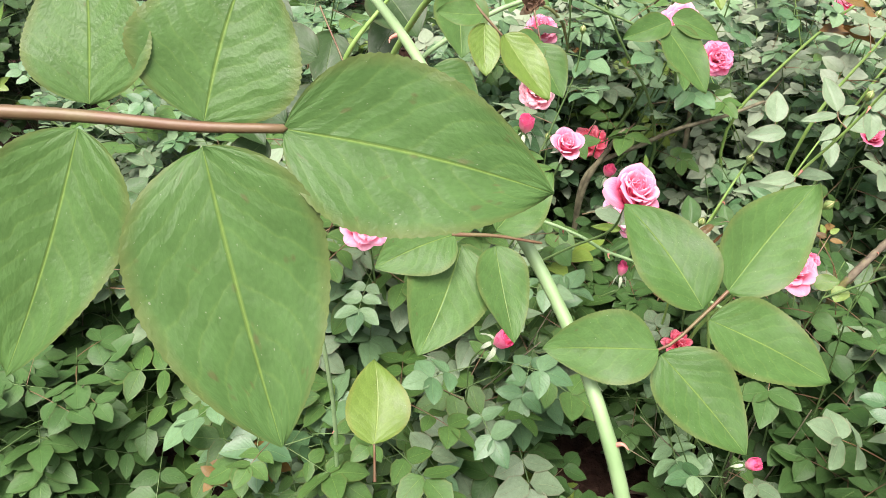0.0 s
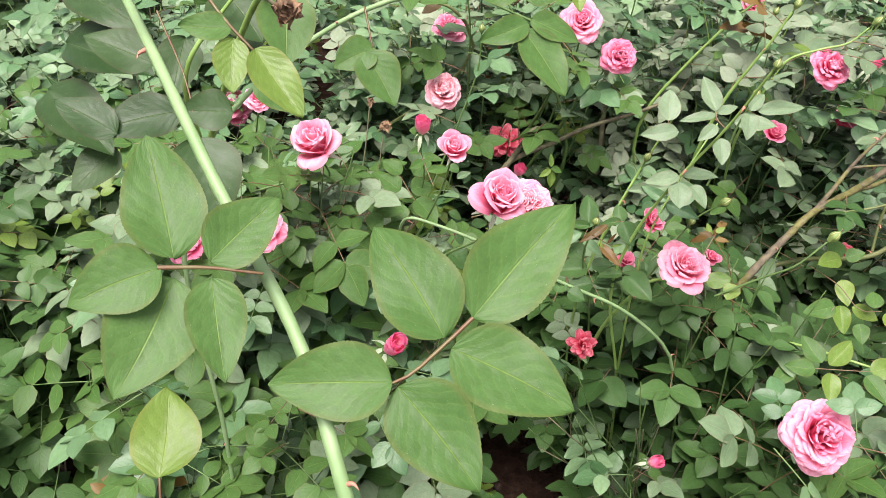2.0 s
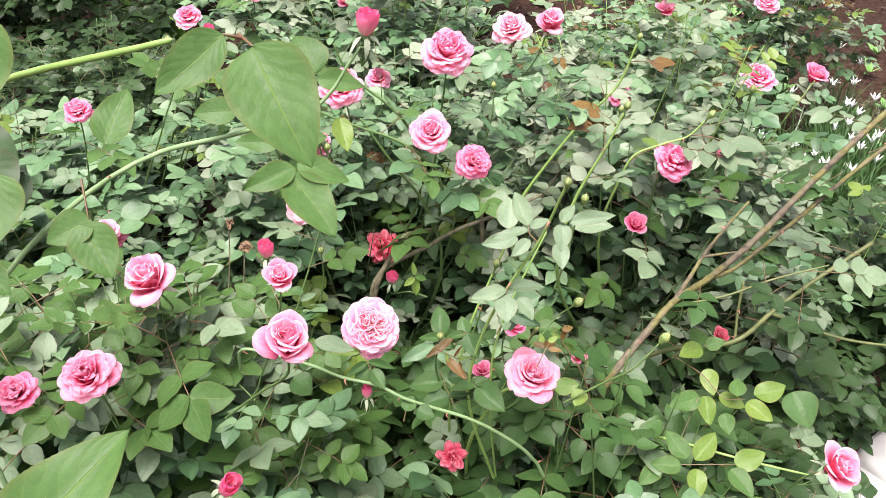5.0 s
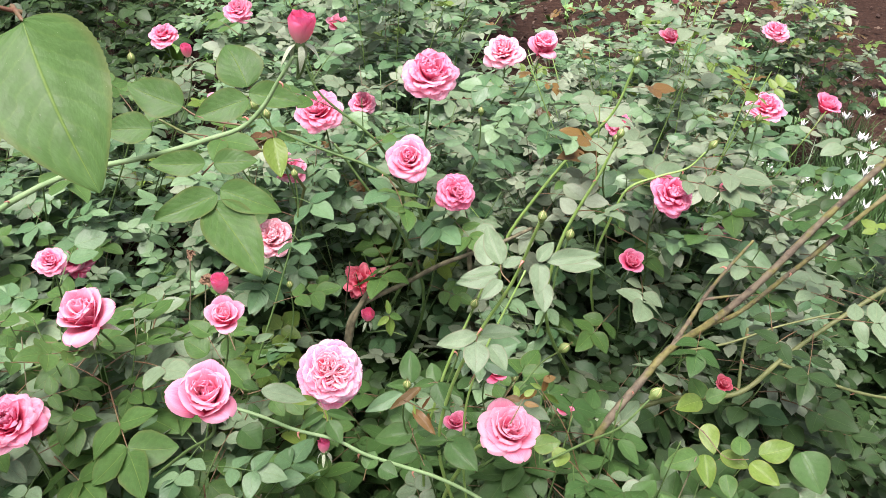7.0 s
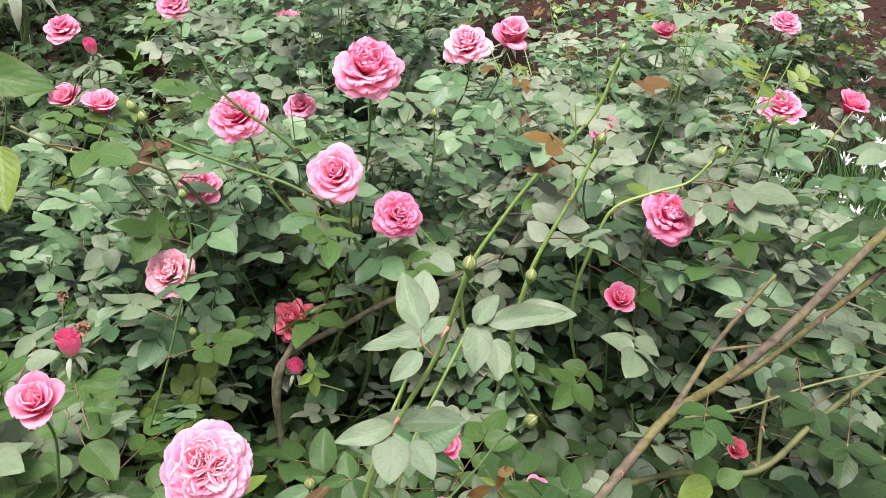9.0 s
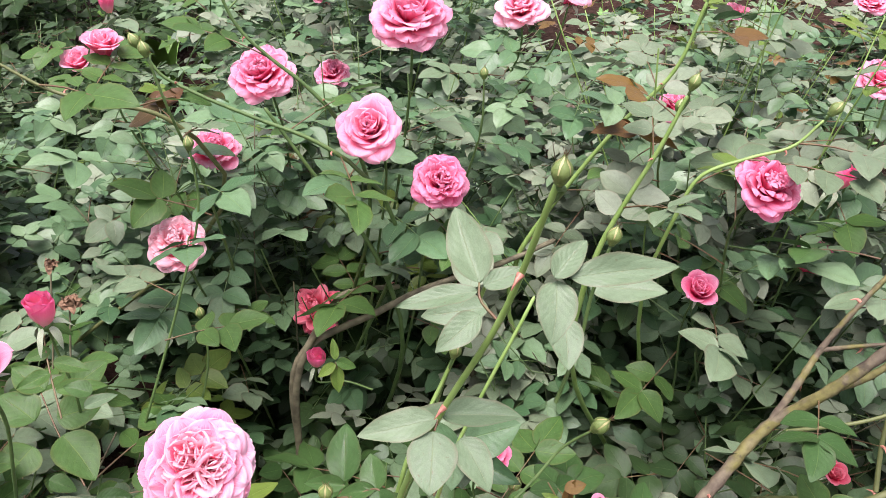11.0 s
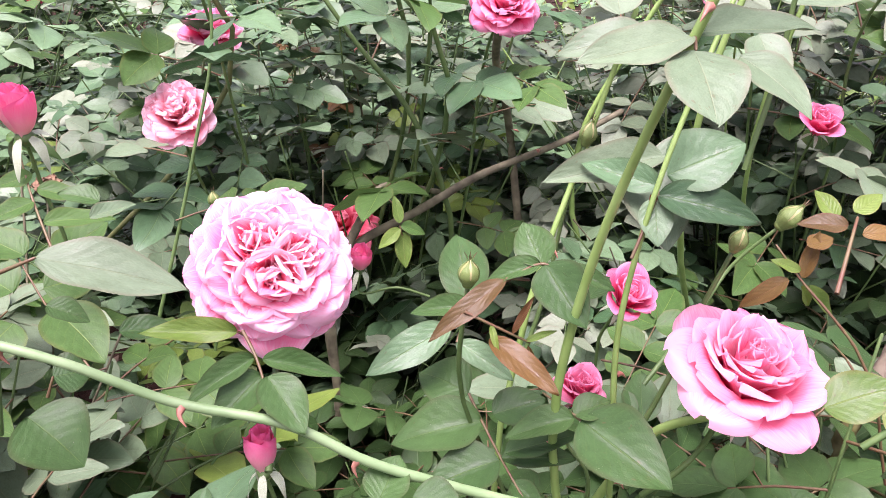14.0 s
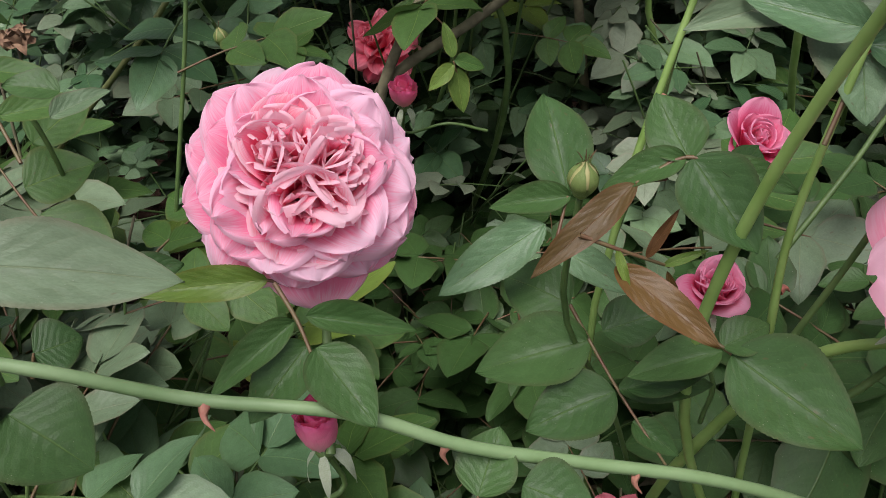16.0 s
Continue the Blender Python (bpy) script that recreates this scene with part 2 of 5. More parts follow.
SOIL = ground_material()
LITTER = stem_material("dry leaf litter", (0.05, 0.030, 0.020), (0.14, 0.095, 0.062), 30, 0.9)
CLOD = stem_material("soil clod", (0.028, 0.015, 0.011), (0.060, 0.034, 0.024), 60, 0.95)
BLADE = stem_material("lily blade", (0.035, 0.085, 0.025), (0.07, 0.15, 0.04), 25, 0.4)
STRAP = stem_material("bright strap leaf", (0.16, 0.34, 0.05), (0.22, 0.42, 0.08), 20, 0.4)
WEED = stem_material("weed", (0.08, 0.19, 0.04), (0.14, 0.28, 0.07), 40, 0.5)
WHITE = stem_material("white lily petal", (0.72, 0.74, 0.70), (0.85, 0.86, 0.83), 60, 0.5)
STONE = stem_material("pale kerb stone", (0.40, 0.39, 0.37), (0.58, 0.57, 0.54), 14, 0.85)

# ---- mesh tools ----


class Geo:
    """Gathers grids of quads into one mesh."""

    def __init__(self):
        self.v, self.q, self.uv, self.m, self.lot, self.n = [], [], [], [], [], 0

    def add(self, verts, quads, uv, slot=0, lot=0.0):
        self.v.append(verts), self.q.append(quads + self.n), self.uv.append(uv)
        self.m.append(np.full(len(quads), slot)), self.lot.append(np.full(len(verts), lot))
        self.n += len(verts)

    def mesh(self, name, materials):
        v, q, uv, m = (np.concatenate(piece) for piece in (self.v, self.q, self.uv, self.m))
        data = bpy.data.meshes.new(name)
        data.vertices.add(len(v)), data.loops.add(q.size), data.polygons.add(len(q))
        data.vertices.foreach_set("co", v.astype(np.float32).ravel())
        data.loops.foreach_set("vertex_index", q.astype(np.int32).ravel())
        data.polygons.foreach_set("loop_start", np.arange(0, q.size, 4, dtype=np.int32))
        data.polygons.foreach_set("material_index", m.astype(np.int32))
        data.polygons.foreach_set("use_smooth", np.ones(len(q), dtype=bool))
        data.uv_layers.new(name="UVMap").uv.foreach_set("vector", uv[q.ravel()].astype(np.float32).ravel())
        lot = np.repeat(np.concatenate(self.lot)[:, None], 2, 1)
        if lot.any():
            data.uv_layers.new(name="Lot").uv.foreach_set("vector", lot[q.ravel()].astype(np.float32).ravel())
        for mat in materials:
            data.materials.append(mat)
        data.update(calc_edges=True)
        return data


def grid_quads(rows, cols, closed=False):
    i, j = np.meshgrid(np.arange(rows - 1), np.arange(cols if closed else cols - 1), indexing="ij")
    k = (j + 1) % cols
    return np.stack([i * cols + j, i * cols + k, (i + 1) * cols + k, (i + 1) * cols + j], -1).reshape(-1, 4)


def smooth_line(points, steps):
    """A smooth line through the points that doesn't overshoot where their spacing changes."""
    p = np.array(points, float)
    d = np.linalg.norm(np.diff(p, axis=0), axis=1) + 1e-9
    way = np.diff(p, axis=0) / d[:, None]
    m = np.vstack([way[:1], (way[:-1] * d[1:, None] + way[1:] * d[:-1, None]) / (d[1:] + d[:-1])[:, None], way[-1:]])
    out = []
    for k in range(len(p) - 1):
        for s in np.linspace(0, 1, steps, endpoint=False):
            out.append((2 * s ** 3 - 3 * s * s + 1) * p[k] + (3 * s * s - 2 * s ** 3) * p[k + 1] + d[k] * ((s ** 3 - 2 * s * s + s) * m[k] + (s ** 3 - s * s) * m[k + 1]))
    return np.array(out + [p[-1]])


def tube(geo, points, r0, r1, sides=6, steps=5, slot=0, knots=0.0):
    line = smooth_line(points, steps)
    along = np.gradient(line, axis=0)
    along /= np.linalg.norm(along, axis=1)[:, None] + 1e-9
    side = np.cross(along, (0.31, 0.77, 0.21))
    side /= np.linalg.norm(side, axis=1)[:, None] + 1e-9
    other = np.cross(along, side)
    n = len(line)
    r = np.linspace(r0, r1, n) * (1 + knots * np.sin(np.arange(n) * 2.4))
    turn = np.arange(sides) * 2 * np.pi / sides
    v = line[:, None] + r[:, None, None] * (np.cos(turn)[None, :, None] * side[:, None] + np.sin(turn)[None, :, None] * other[:, None])
    cap = line[-1] + along[-1] * r[-1]
    v = np.concatenate([v, np.repeat(cap[None, None], sides, 1)])
    uv = np.stack(np.meshgrid(np.linspace(0, 1, n + 1), np.linspace(0, 1, sides), indexing="ij")[::-1], -1).reshape(-1, 2)
    geo.add(v.reshape(-1, 3), grid_quads(n + 1, sides, True), uv, slot)
    return line


def lathe(geo, profile, sides=12, slot=0, lobes=0.0, at=(0, 0, 0)):
    """Turns a line of (radius, height) round z."""
    p = np.array(profile, float)
    turn = np.arange(sides) * 2 * np.pi / sides
    r = p[:, 0][:, None] * (1 + lobes * np.cos(5 * turn))[None]
    v = np.stack([r * np.cos(turn), r * np.sin(turn), np.repeat(p[:, 1][:, None], sides, 1)], -1).reshape(-1, 3) + np.array(at)
    uv = np.stack(np.meshgrid(np.linspace(0, 1, len(p)), np.linspace(0, 1, sides), indexing="ij")[::-1], -1).reshape(-1, 2)
    geo.add(v, grid_quads(len(p), sides, True), uv, slot)


def leaflet_grid(rng, rows, cols, teeth=0.0, width=1.0, full=0.92):
    """An oval blade along y, one long, with a round base and a short point, folded a little along its midrib and drooping at the tip."""
    v = np.linspace(0, 1, rows)
    if rows < 20:
        v = 0.35 * v + 0.65 * (1 - np.cos(np.pi * v)) / 2
    broad = rng.uniform(0.40, 0.47)
    low, far = np.clip((broad - v) / broad, 0, 1), np.clip((v - broad) / (1 - broad), 0, 1)
    half = 0.5 * width * np.maximum(np.where(v < broad, (1 - low ** 2.1) ** 0.62, (1 - far ** 1.85) ** full), 0.012)
    saw = 1 + teeth * ((np.arange(rows) % 2) * 2 - 1)
    u = np.linspace(-1, 1, cols)
    x = half[:, None] * u[None] * np.where(np.abs(u) > 0.99, saw[:, None], 1.0)
    y = np.repeat(v[:, None], cols, 1) - 0.05 * np.abs(u)[None] * np.sin(np.pi * v)[:, None]
    fold, curl, phase = rng.uniform(0.06, 0.30), rng.uniform(-0.04, 0.26), rng.uniform(0, 6)
    z = fold * np.abs(x) - curl * np.abs(v[:, None] - 0.2) ** 2.3 + 0.018 * np.sin(v * 11 + phase)[:, None] * u[None] ** 2
    z += 0.03 * np.sin(v * 4 + phase)[:, None] * u[None]
    if cols > 6:
        z += 0.0018 * np.sin(v[:, None] * 44 - np.abs(u)[None] * 9) * np.sin(np.pi * np.abs(u))[None]
    bend = rng.uniform(-0.05, 0.05)
    x = x + bend * np.sin(np.pi * v)[:, None]
    uv = np.stack([np.repeat((u[None] + 1) / 2, rows, 0), np.repeat(v[:, None], cols, 1)], -1)
    return np.stack([x, y, z], -1).reshape(-1, 3), grid_quads(rows, cols), uv.reshape(-1, 2)


def turned(v, rx, ry, rz, scale=1.0, shift=(0, 0, 0)):
    m = np.array(Euler((rx, ry, rz)).to_matrix())
    return v * scale @ m.T + np.array(shift)


def part(name, data, parent, label="", matrix=None):
    ob = new(name, data)
    ob.parent = parent
    if matrix is not None:
        ob.matrix_basis = matrix
    return tagged(ob, label) if label else ob


def thing(name, label, category, group="", kind="", at=(0, 0, 0)):
    ob = new(name)
    ob.empty_display_size = 0.05
    ob.location = at
    return tagged(ob, label, category, group, kind)


# ---- ground ----
def build_ground():
    s = np.sinh(np.linspace(-4.6, 4.6, 150)) * 0.8
    x, y = np.meshgrid(s + 0.6, s + 1.8, indexing="ij")
    z = np.array([0.03 * noise.noise((a * 2.2, b * 2.2, 0)) + 0.014 * noise.noise((a * 9, b * 9, 3)) for a, b in zip(x.ravel(), y.ravel())])
    geo = Geo()
    v = np.stack([x.ravel(), y.ravel(), z], -1)
    geo.add(v, grid_quads(150, 150)[:, ::-1], np.stack([x.ravel(), y.ravel()], -1))
    tagged(new("ground", geo.mesh("ground", [SOIL])), "bare reddish brown garden soil with crumbs and leaf litter", "ground", kind="structure")


build_ground()

# ---- rose leaves ----
LEAVES = {"LEAF": LEAF, "PALE": PALE, "YOUNG": YOUNG, "BRONZE": BRONZE, "SHADE": SHADE, "FRESH": FRESH, "SAGE": SAGE, "DARK": DARK}


def compound_arrays(rng, count, rows=7, sides=4, cols=3, teeth=0.0):
    """One rose leaf along y, about 0.11 long: stalk with one end leaflet and pairs of side leaflets."""
    pieces, pairs = [], (count - 1) // 2
    reach = 0.030 + 0.030 * pairs
    geo = Geo()
    tube(geo, [(0, 0, 0), (0, reach * 0.5, 0.004), (0, reach, 0.002)], 0.0011, 0.0007, sides, sides - 2, 1)
    size = rng.uniform(0.045, 0.058)
    spots = [(reach, 0.0, 1.0)]
    for k in range(pairs):
        y = reach - 0.006 - 0.031 * k
        for side in (-1, 1):
            spots.append((y, side * rng.uniform(1.05, 1.4), 0.92 - 0.14 * k))
    for y, yaw, share in spots:
        v, q, uv = leaflet_grid(rng, rows, cols, teeth, rng.uniform(0.60, 0.78), 0.86)
        v = turned(v, rng.uniform(-0.32, 0.20), rng.uniform(-0.36, 0.36), -yaw, size * share, (0, y, 0.003))
        geo.add(v, q, uv, 0)
    return [np.concatenate(part_) for part_ in (geo.v, geo.q, geo.uv, geo.m)]


leaf_rng = np.random.default_rng(7)
COMPOUND = [compound_arrays(leaf_rng, n) for n in (5, 5, 5, 5, 7, 5, 3, 5, 7, 5, 5, 3)]
COARSE = [compound_arrays(leaf_rng, n, 5, 3) for n in (5, 5, 5, 5, 7, 5, 3, 5, 7, 5, 5, 3)]
FINE = [compound_arrays(leaf_rng, n, 11, 4, 5, 0.022) for n in (5, 5, 5, 5, 7, 5, 3, 5, 7, 5, 5, 3)]
LEAF_MESH = {}
for tone in LEAVES:
    for k, (v, q, uv, m) in enumerate(FINE):
        geo = Geo()
        geo.add(v, q, uv)
        geo.m[0] = m
        LEAF_MESH[tone, k] = geo.mesh("leaf", [LEAVES[tone], RED_STEM if tone != "LEAF" else STEM])

BLADES = {}
blade_rng = np.random.default_rng(11)
for tone in LEAVES:
    for k in range(4):
        geo = Geo()
        geo.add(*leaflet_grid(blade_rng, 57, 9, 0.009, 1.0, 0.88))
        BLADES[tone, k] = geo.mesh("leaflet", [LEAVES[tone]])
blade_count = [0]


def spray(parent, normal, stalk, leaflets, name="leaf", label=""):
    """A leaf with a stalk through the given places and leaflets given by base, tip, width and tone."""
    geo = Geo()
    if len(stalk) < 2:
        a, b = np.array(leaflets[0][0]), np.array(leaflets[0][1])
        stalk = [tuple(a - (b - a) * 0.3 - np.array([0, 0, 0.01])), tuple(a)]
    tube(geo, stalk, 0.0009, 0.0006, 5, 4)
    leaf = part(name, geo.mesh("stalk", [RED_STEM]), parent, label)
    for base, tip, width, tone in leaflets:
        a, b, up = Vector(base), Vector(tip), Vector(normal)
        along = b - a
        side = along.cross(up).normalized()
        up = side.cross(along).normalized()
        length = along.length
        m = Matrix((side * width, along, up * length)).transposed().to_4x4()
        m.translation = a
        blade_count[0] += 1
        part("leaflet", BLADES[tone, blade_count[0] % 4], leaf, "", m)
    return leaf


# ---- rose flowers ----
def petal_mesh(rng, name, mat, L, W, a0, a1, bend, ruffle, base=0.05, roll=0.0, n=9, point=0.0, blunt=2.4):
    """A petal that grows from the flower's axis (z) towards +x, opening from the angle a0 to a1 (degrees from the axis)."""
    v = 1 - (1 - np.linspace(0, 1, n)) ** 1.7
    a = np.radians(a0 + (a1 - a0) * v ** 1.3)
    step = L * np.diff(v)
    r = base + np.concatenate([[0], np.cumsum(np.sin((a[1:] + a[:-1]) / 2) * step)])
    z = np.concatenate([[0], np.cumsum(np.cos((a[1:] + a[:-1]) / 2) * step)])
    grow = np.clip(v / 0.62, 0, 1)
    w = W * (0.22 + 0.78 * grow * grow * (3 - 2 * grow)) * np.sqrt(np.clip(1 - (np.clip(v - 0.6, 0, 1) / 0.403) ** blunt, 0.002, 1))
    u = np.linspace(-1, 1, n)
    d = w[:, None] * u[None]
    R = bend * (0.35 + 0.65 * v)[:, None] + 0.02
    x = r[:, None] - R * (1 - np.cos(np.clip(d / R, -1.9, 1.9)))
    y = R * np.sin(np.clip(d / R, -1.9, 1.9))
    zz = np.repeat(z[:, None], n, 1)
    out = np.stack([np.cos(a), np.sin(a)], -1)
    edge = np.maximum(np.abs(u)[None] ** 3, v[:, None] ** 6)
    p1, p2, p3 = rng.uniform(0, 6, 3)
    f1 = rng.uniform(4, 8)
    wave = ruffle * edge * (np.sin(u * f1 + p1)[None] + 0.7 * np.sin(v * 7 + p2)[:, None] + 0.6 * np.sin((u[None] * 3 + v[:, None] * 9) + p3))
    wave += 0.35 * ruffle * np.sin(u[None] * 9 + v[:, None] * 3 + p2)
    back = roll * np.clip(edge - 0.25, 0, 1)
    x = x + out[:, 0][:, None] * (wave + back)
    zz = zz - out[:, 1][:, None] * (wave + back) + point * (v[:, None] ** 4) * (1 - np.abs(u)[None]) * 0.1
    uv = np.stack([np.repeat((u[None] + 1) / 2, n, 0), np.repeat(v[:, None], n, 1)], -1)
    geo = Geo()
    geo.add(np.stack([x, y, zz], -1).reshape(-1, 3), grid_quads(n, n), uv.reshape(-1, 2))
    return geo.mesh(name, [mat])


# rings of petals: count, length, half width, opening angles, bend, ruffle, base radius, roll
FLOWERS = {
    "open": [(5, 1.12, 0.62, 46, 84, 0.85, 0.022, 0.07, 0.18), (5, 1.06, 0.60, 36, 60, 0.66, 0.020, 0.07, 0.16), (5, 0.98, 0.58, 27, 44, 0.60, 0.030, 0.08, 0.06), (5, 0.94, 0.56, 18, 33, 0.48, 0.020, 0.08, 0.04),
             (5, 0.90, 0.46, 11, 22, 0.36, 0.020, 0.09, 0.03), (5, 0.90, 0.38, 7, 12, 0.28, 0.020, 0.07, 0.02), (5, 0.89, 0.31, 5, 2, 0.20, 0.02, 0.05, 0.0), (4, 0.88, 0.24, 4, -8, 0.14, 0.015, 0.03, 0.0), (3, 0.87, 0.18, 3, -14, 0.09, 0.01, 0.02, 0.0)],
    "tea": [(3, 1.05, 0.56, 22, 68, 0.60, 0.030, 0.07, 0.20), (4, 1.04, 0.64, 18, 30, 0.56, 0.020, 0.07, 0.12), (5, 1.02, 0.58, 14, 19, 0.46, 0.018, 0.07, 0.07),
            (5, 0.99, 0.50, 11, 10, 0.36, 0.016, 0.06, 0.03), (4, 0.97, 0.42, 8, 0, 0.26, 0.014, 0.05, 0.0), (4, 0.95, 0.34, 6, -8, 0.18, 0.012, 0.04, 0.0), (3, 0.93, 0.26, 5, -16, 0.12, 0.01, 0.03, 0.0), (2, 0.92, 0.18, 4, -14, 0.08, 0.01, 0.02, 0.0)],
    "cup": [(5, 1.10, 0.62, 34, 62, 0.62, 0.030, 0.07, 0.06), (5, 1.02, 0.56, 18, 34, 0.45, 0.028, 0.07, 0.03), (4, 0.98, 0.46, 10, 12, 0.32, 0.02, 0.06, 0.0), (4, 0.96, 0.36, 8, -8, 0.22, 0.015, 0.04, 0.0), (3, 0.94, 0.26, 5, -16, 0.12, 0.01, 0.03, 0.0)],
    "bud": [(4, 0.80, 0.48, 46, -22, 0.30, 0.014, 0.08, 0.02), (4, 0.86, 0.40, 34, -16, 0.22, 0.014, 0.06, 0.02), (3, 0.88, 0.30, 20, -8, 0.15, 0.014, 0.04, 0.0)],
    "wilted": [(6, 1.10, 0.42, 66, 140, 0.5, 0.08, 0.08, 0.10), (6, 1.05, 0.42, 44, 96, 0.4, 0.09, 0.07, 0.08), (6, 1.0, 0.38, 22, 50, 0.3, 0.08, 0.05, 0.04), (5, 1.05, 0.30, 6, 16, 0.18, 0.06, 0.03, 0.0), (3, 1.05, 0.22, 0, -8, 0.10, 0.03, 0.02, 0.0)],
}
# crowded flowers, whose petals follow one another in a spiral: count, widest opening, least and most half width, ruffle
CROWDED = {"full": (88, 116, 0.30, 0.58, 0.040), "rosette": (68, 104, 0.30, 0.52, 0.048), "loose": (46, 104, 0.31, 0.54, 0.056)}
TINT = {"bud": BUD_PINK, "pink": PINK, "pale": PALE_PINK, "deep": DEEP, "salmon": SALMON, "coral": CORAL, "hero": HERO, "soft": SOFT}
INNER = {"hero": HEART, "soft": PINK, "pink": DEEP, "pale": SOFT}
PETALS = {}
STEPS = 14


def petals_of(kind, tint):
    if (kind, tint) not in PETALS:
        rng = np.random.default_rng(len(PETALS) * 17 + 5)
        rings = []
        for k, (count, L, W, a0, a1, bend, ruffle, base, roll) in enumerate(FLOWERS[kind]):
            rings.append([petal_mesh(rng, "petal", INNER.get(tint, TINT[tint]) if k > 4 else TINT[tint], L * rng.uniform(0.96, 1.04), W * rng.uniform(0.94, 1.06), a0 + rng.uniform(-4, 4), a1 + rng.uniform(-5, 5), bend,
                                     ruffle, base, roll, 17 if kind == "open" else 13 if kind != "bud" else 7, 1.0 if kind in ("tea", "open") else 0.3, 2.6) for _ in range(3)])
        PETALS[kind, tint] = rings
    return PETALS[kind, tint]


def crowd_of(kind, tint):
    """Petals from the innermost to the outermost, two of each."""
    if (kind, tint) not in PETALS:
        rng = np.random.default_rng(len(PETALS) * 23 + 9)
        _, wide_open, slim, broad, ruffle = CROWDED[kind]
        made = []
        for k in range(STEPS):
            s = k / (STEPS - 1)
            for _ in range(2):
                made.append(petal_mesh(rng, "petal", INNER.get(tint, TINT[tint]) if s < 0.42 else TINT[tint], (1.04 - 0.08 * s) if kind == "rosette" else 0.95 + 0.12 * s, slim + (broad - slim) * s ** 1.1, 9 + 44 * s ** 1.1 + rng.uniform(-4, 4), (wide_open + 22) * s ** 0.92 - 22 + rng.uniform(-8, 8),
                                       0.15 + 0.85 * s ** 1.6, ruffle * (1 - 0.35 * s), 0.03 + 0.07 * s, 0.02 + 0.09 * s, 15 if kind == "full" else 11, 0.4, 1.7 if k > STEPS - 4 else 2.6))
        PETALS[kind, tint] = made
    return PETALS[kind, tint]


# the nests of folded petals that quarter the heart of a full rose: count, length, half width, opening angles, bend, base radius
NEST = [(3, 0.84, 0.12, 2, -2, 0.12, 0.008), (3, 0.90, 0.19, 3, 2, 0.20, 0.010), (3, 0.91, 0.30, 9, 11, 0.30, 0.020), (3, 0.89, 0.40, 15, 22, 0.44, 0.020), (4, 0.86, 0.44, 20, 33, 0.55, 0.030)]


def nests(flower, tint, stand, scale, turn):
    """Five nests of folded petals round the heart of a full rose."""
    rng = np.random.default_rng(83)
    sheets = [[petal_mesh(rng, "petal", INNER.get(tint, TINT[tint]), L, W, a0, a1, bend, 0.014, base, 0.05, 17, 0.0, 5.0) for _ in range(2)] for _, L, W, a0, a1, bend, base in NEST]
    for i in range(5):
        out = turn + i * 1.2566 + rng.uniform(-0.38, 0.38)
        lean = stand @ Matrix.Rotation(out, 4, "Z") @ Matrix.Translation((rng.uniform(0.02, 0.10) * scale, 0, rng.uniform(-0.03, 0.06) * scale)) @ Matrix.Rotation(radians(rng.uniform(14, 30)), 4, "Y")
        first = rng.uniform(0, 6.28)
        for k, spec in enumerate(NEST):
            for j in range(spec[0]):
                spin = first + 0.9 * k + 2 * math.pi * j / spec[0] + rng.uniform(-0.5, 0.5)
                m = lean @ Matrix.Rotation(spin, 4, "Z") @ Matrix.Rotation(rng.uniform(-0.05, 0.05), 4, "Y") @ Matrix.Scale(scale * rng.uniform(0.86, 1.07), 4)
                part("petal", sheets[k][j % 2], flower, "", m)


def sepal_mesh():
    rng = np.random.default_rng(3)
    geo = Geo()
    v, q, uv = leaflet_grid(rng, 7, 3, 0, 0.30)
    v[:, 2] += -0.5 * v[:, 1] ** 2
    geo.add(v, q, uv)
    return geo.mesh("sepal", [SEPAL])


SEPALS = sepal_mesh()
flower_rng = np.random.default_rng(21)


stem_rng = np.random.default_rng(29)


def stem_leaves(parent, foot, top, spots, tones=("LEAF", "LEAF", "LEAF", "PALE", "FRESH")):
    """Leaves that stand off a flower stem."""
    turn = stem_rng.uniform(0, 6.28)
    for s in spots:
        turn += 2.4
        m = Matrix.Translation(foot.lerp(top, s)) @ Euler((stem_rng.uniform(-0.3, 0.5), stem_rng.uniform(-0.4, 0.4), turn)).to_matrix().to_4x4() @ Matrix.Scale(stem_rng.uniform(0.65, 1.05), 4)
        part("leaf", LEAF_MESH[tones[int(stem_rng.integers(len(tones)))], int(stem_rng.integers(12))], parent, "", m)


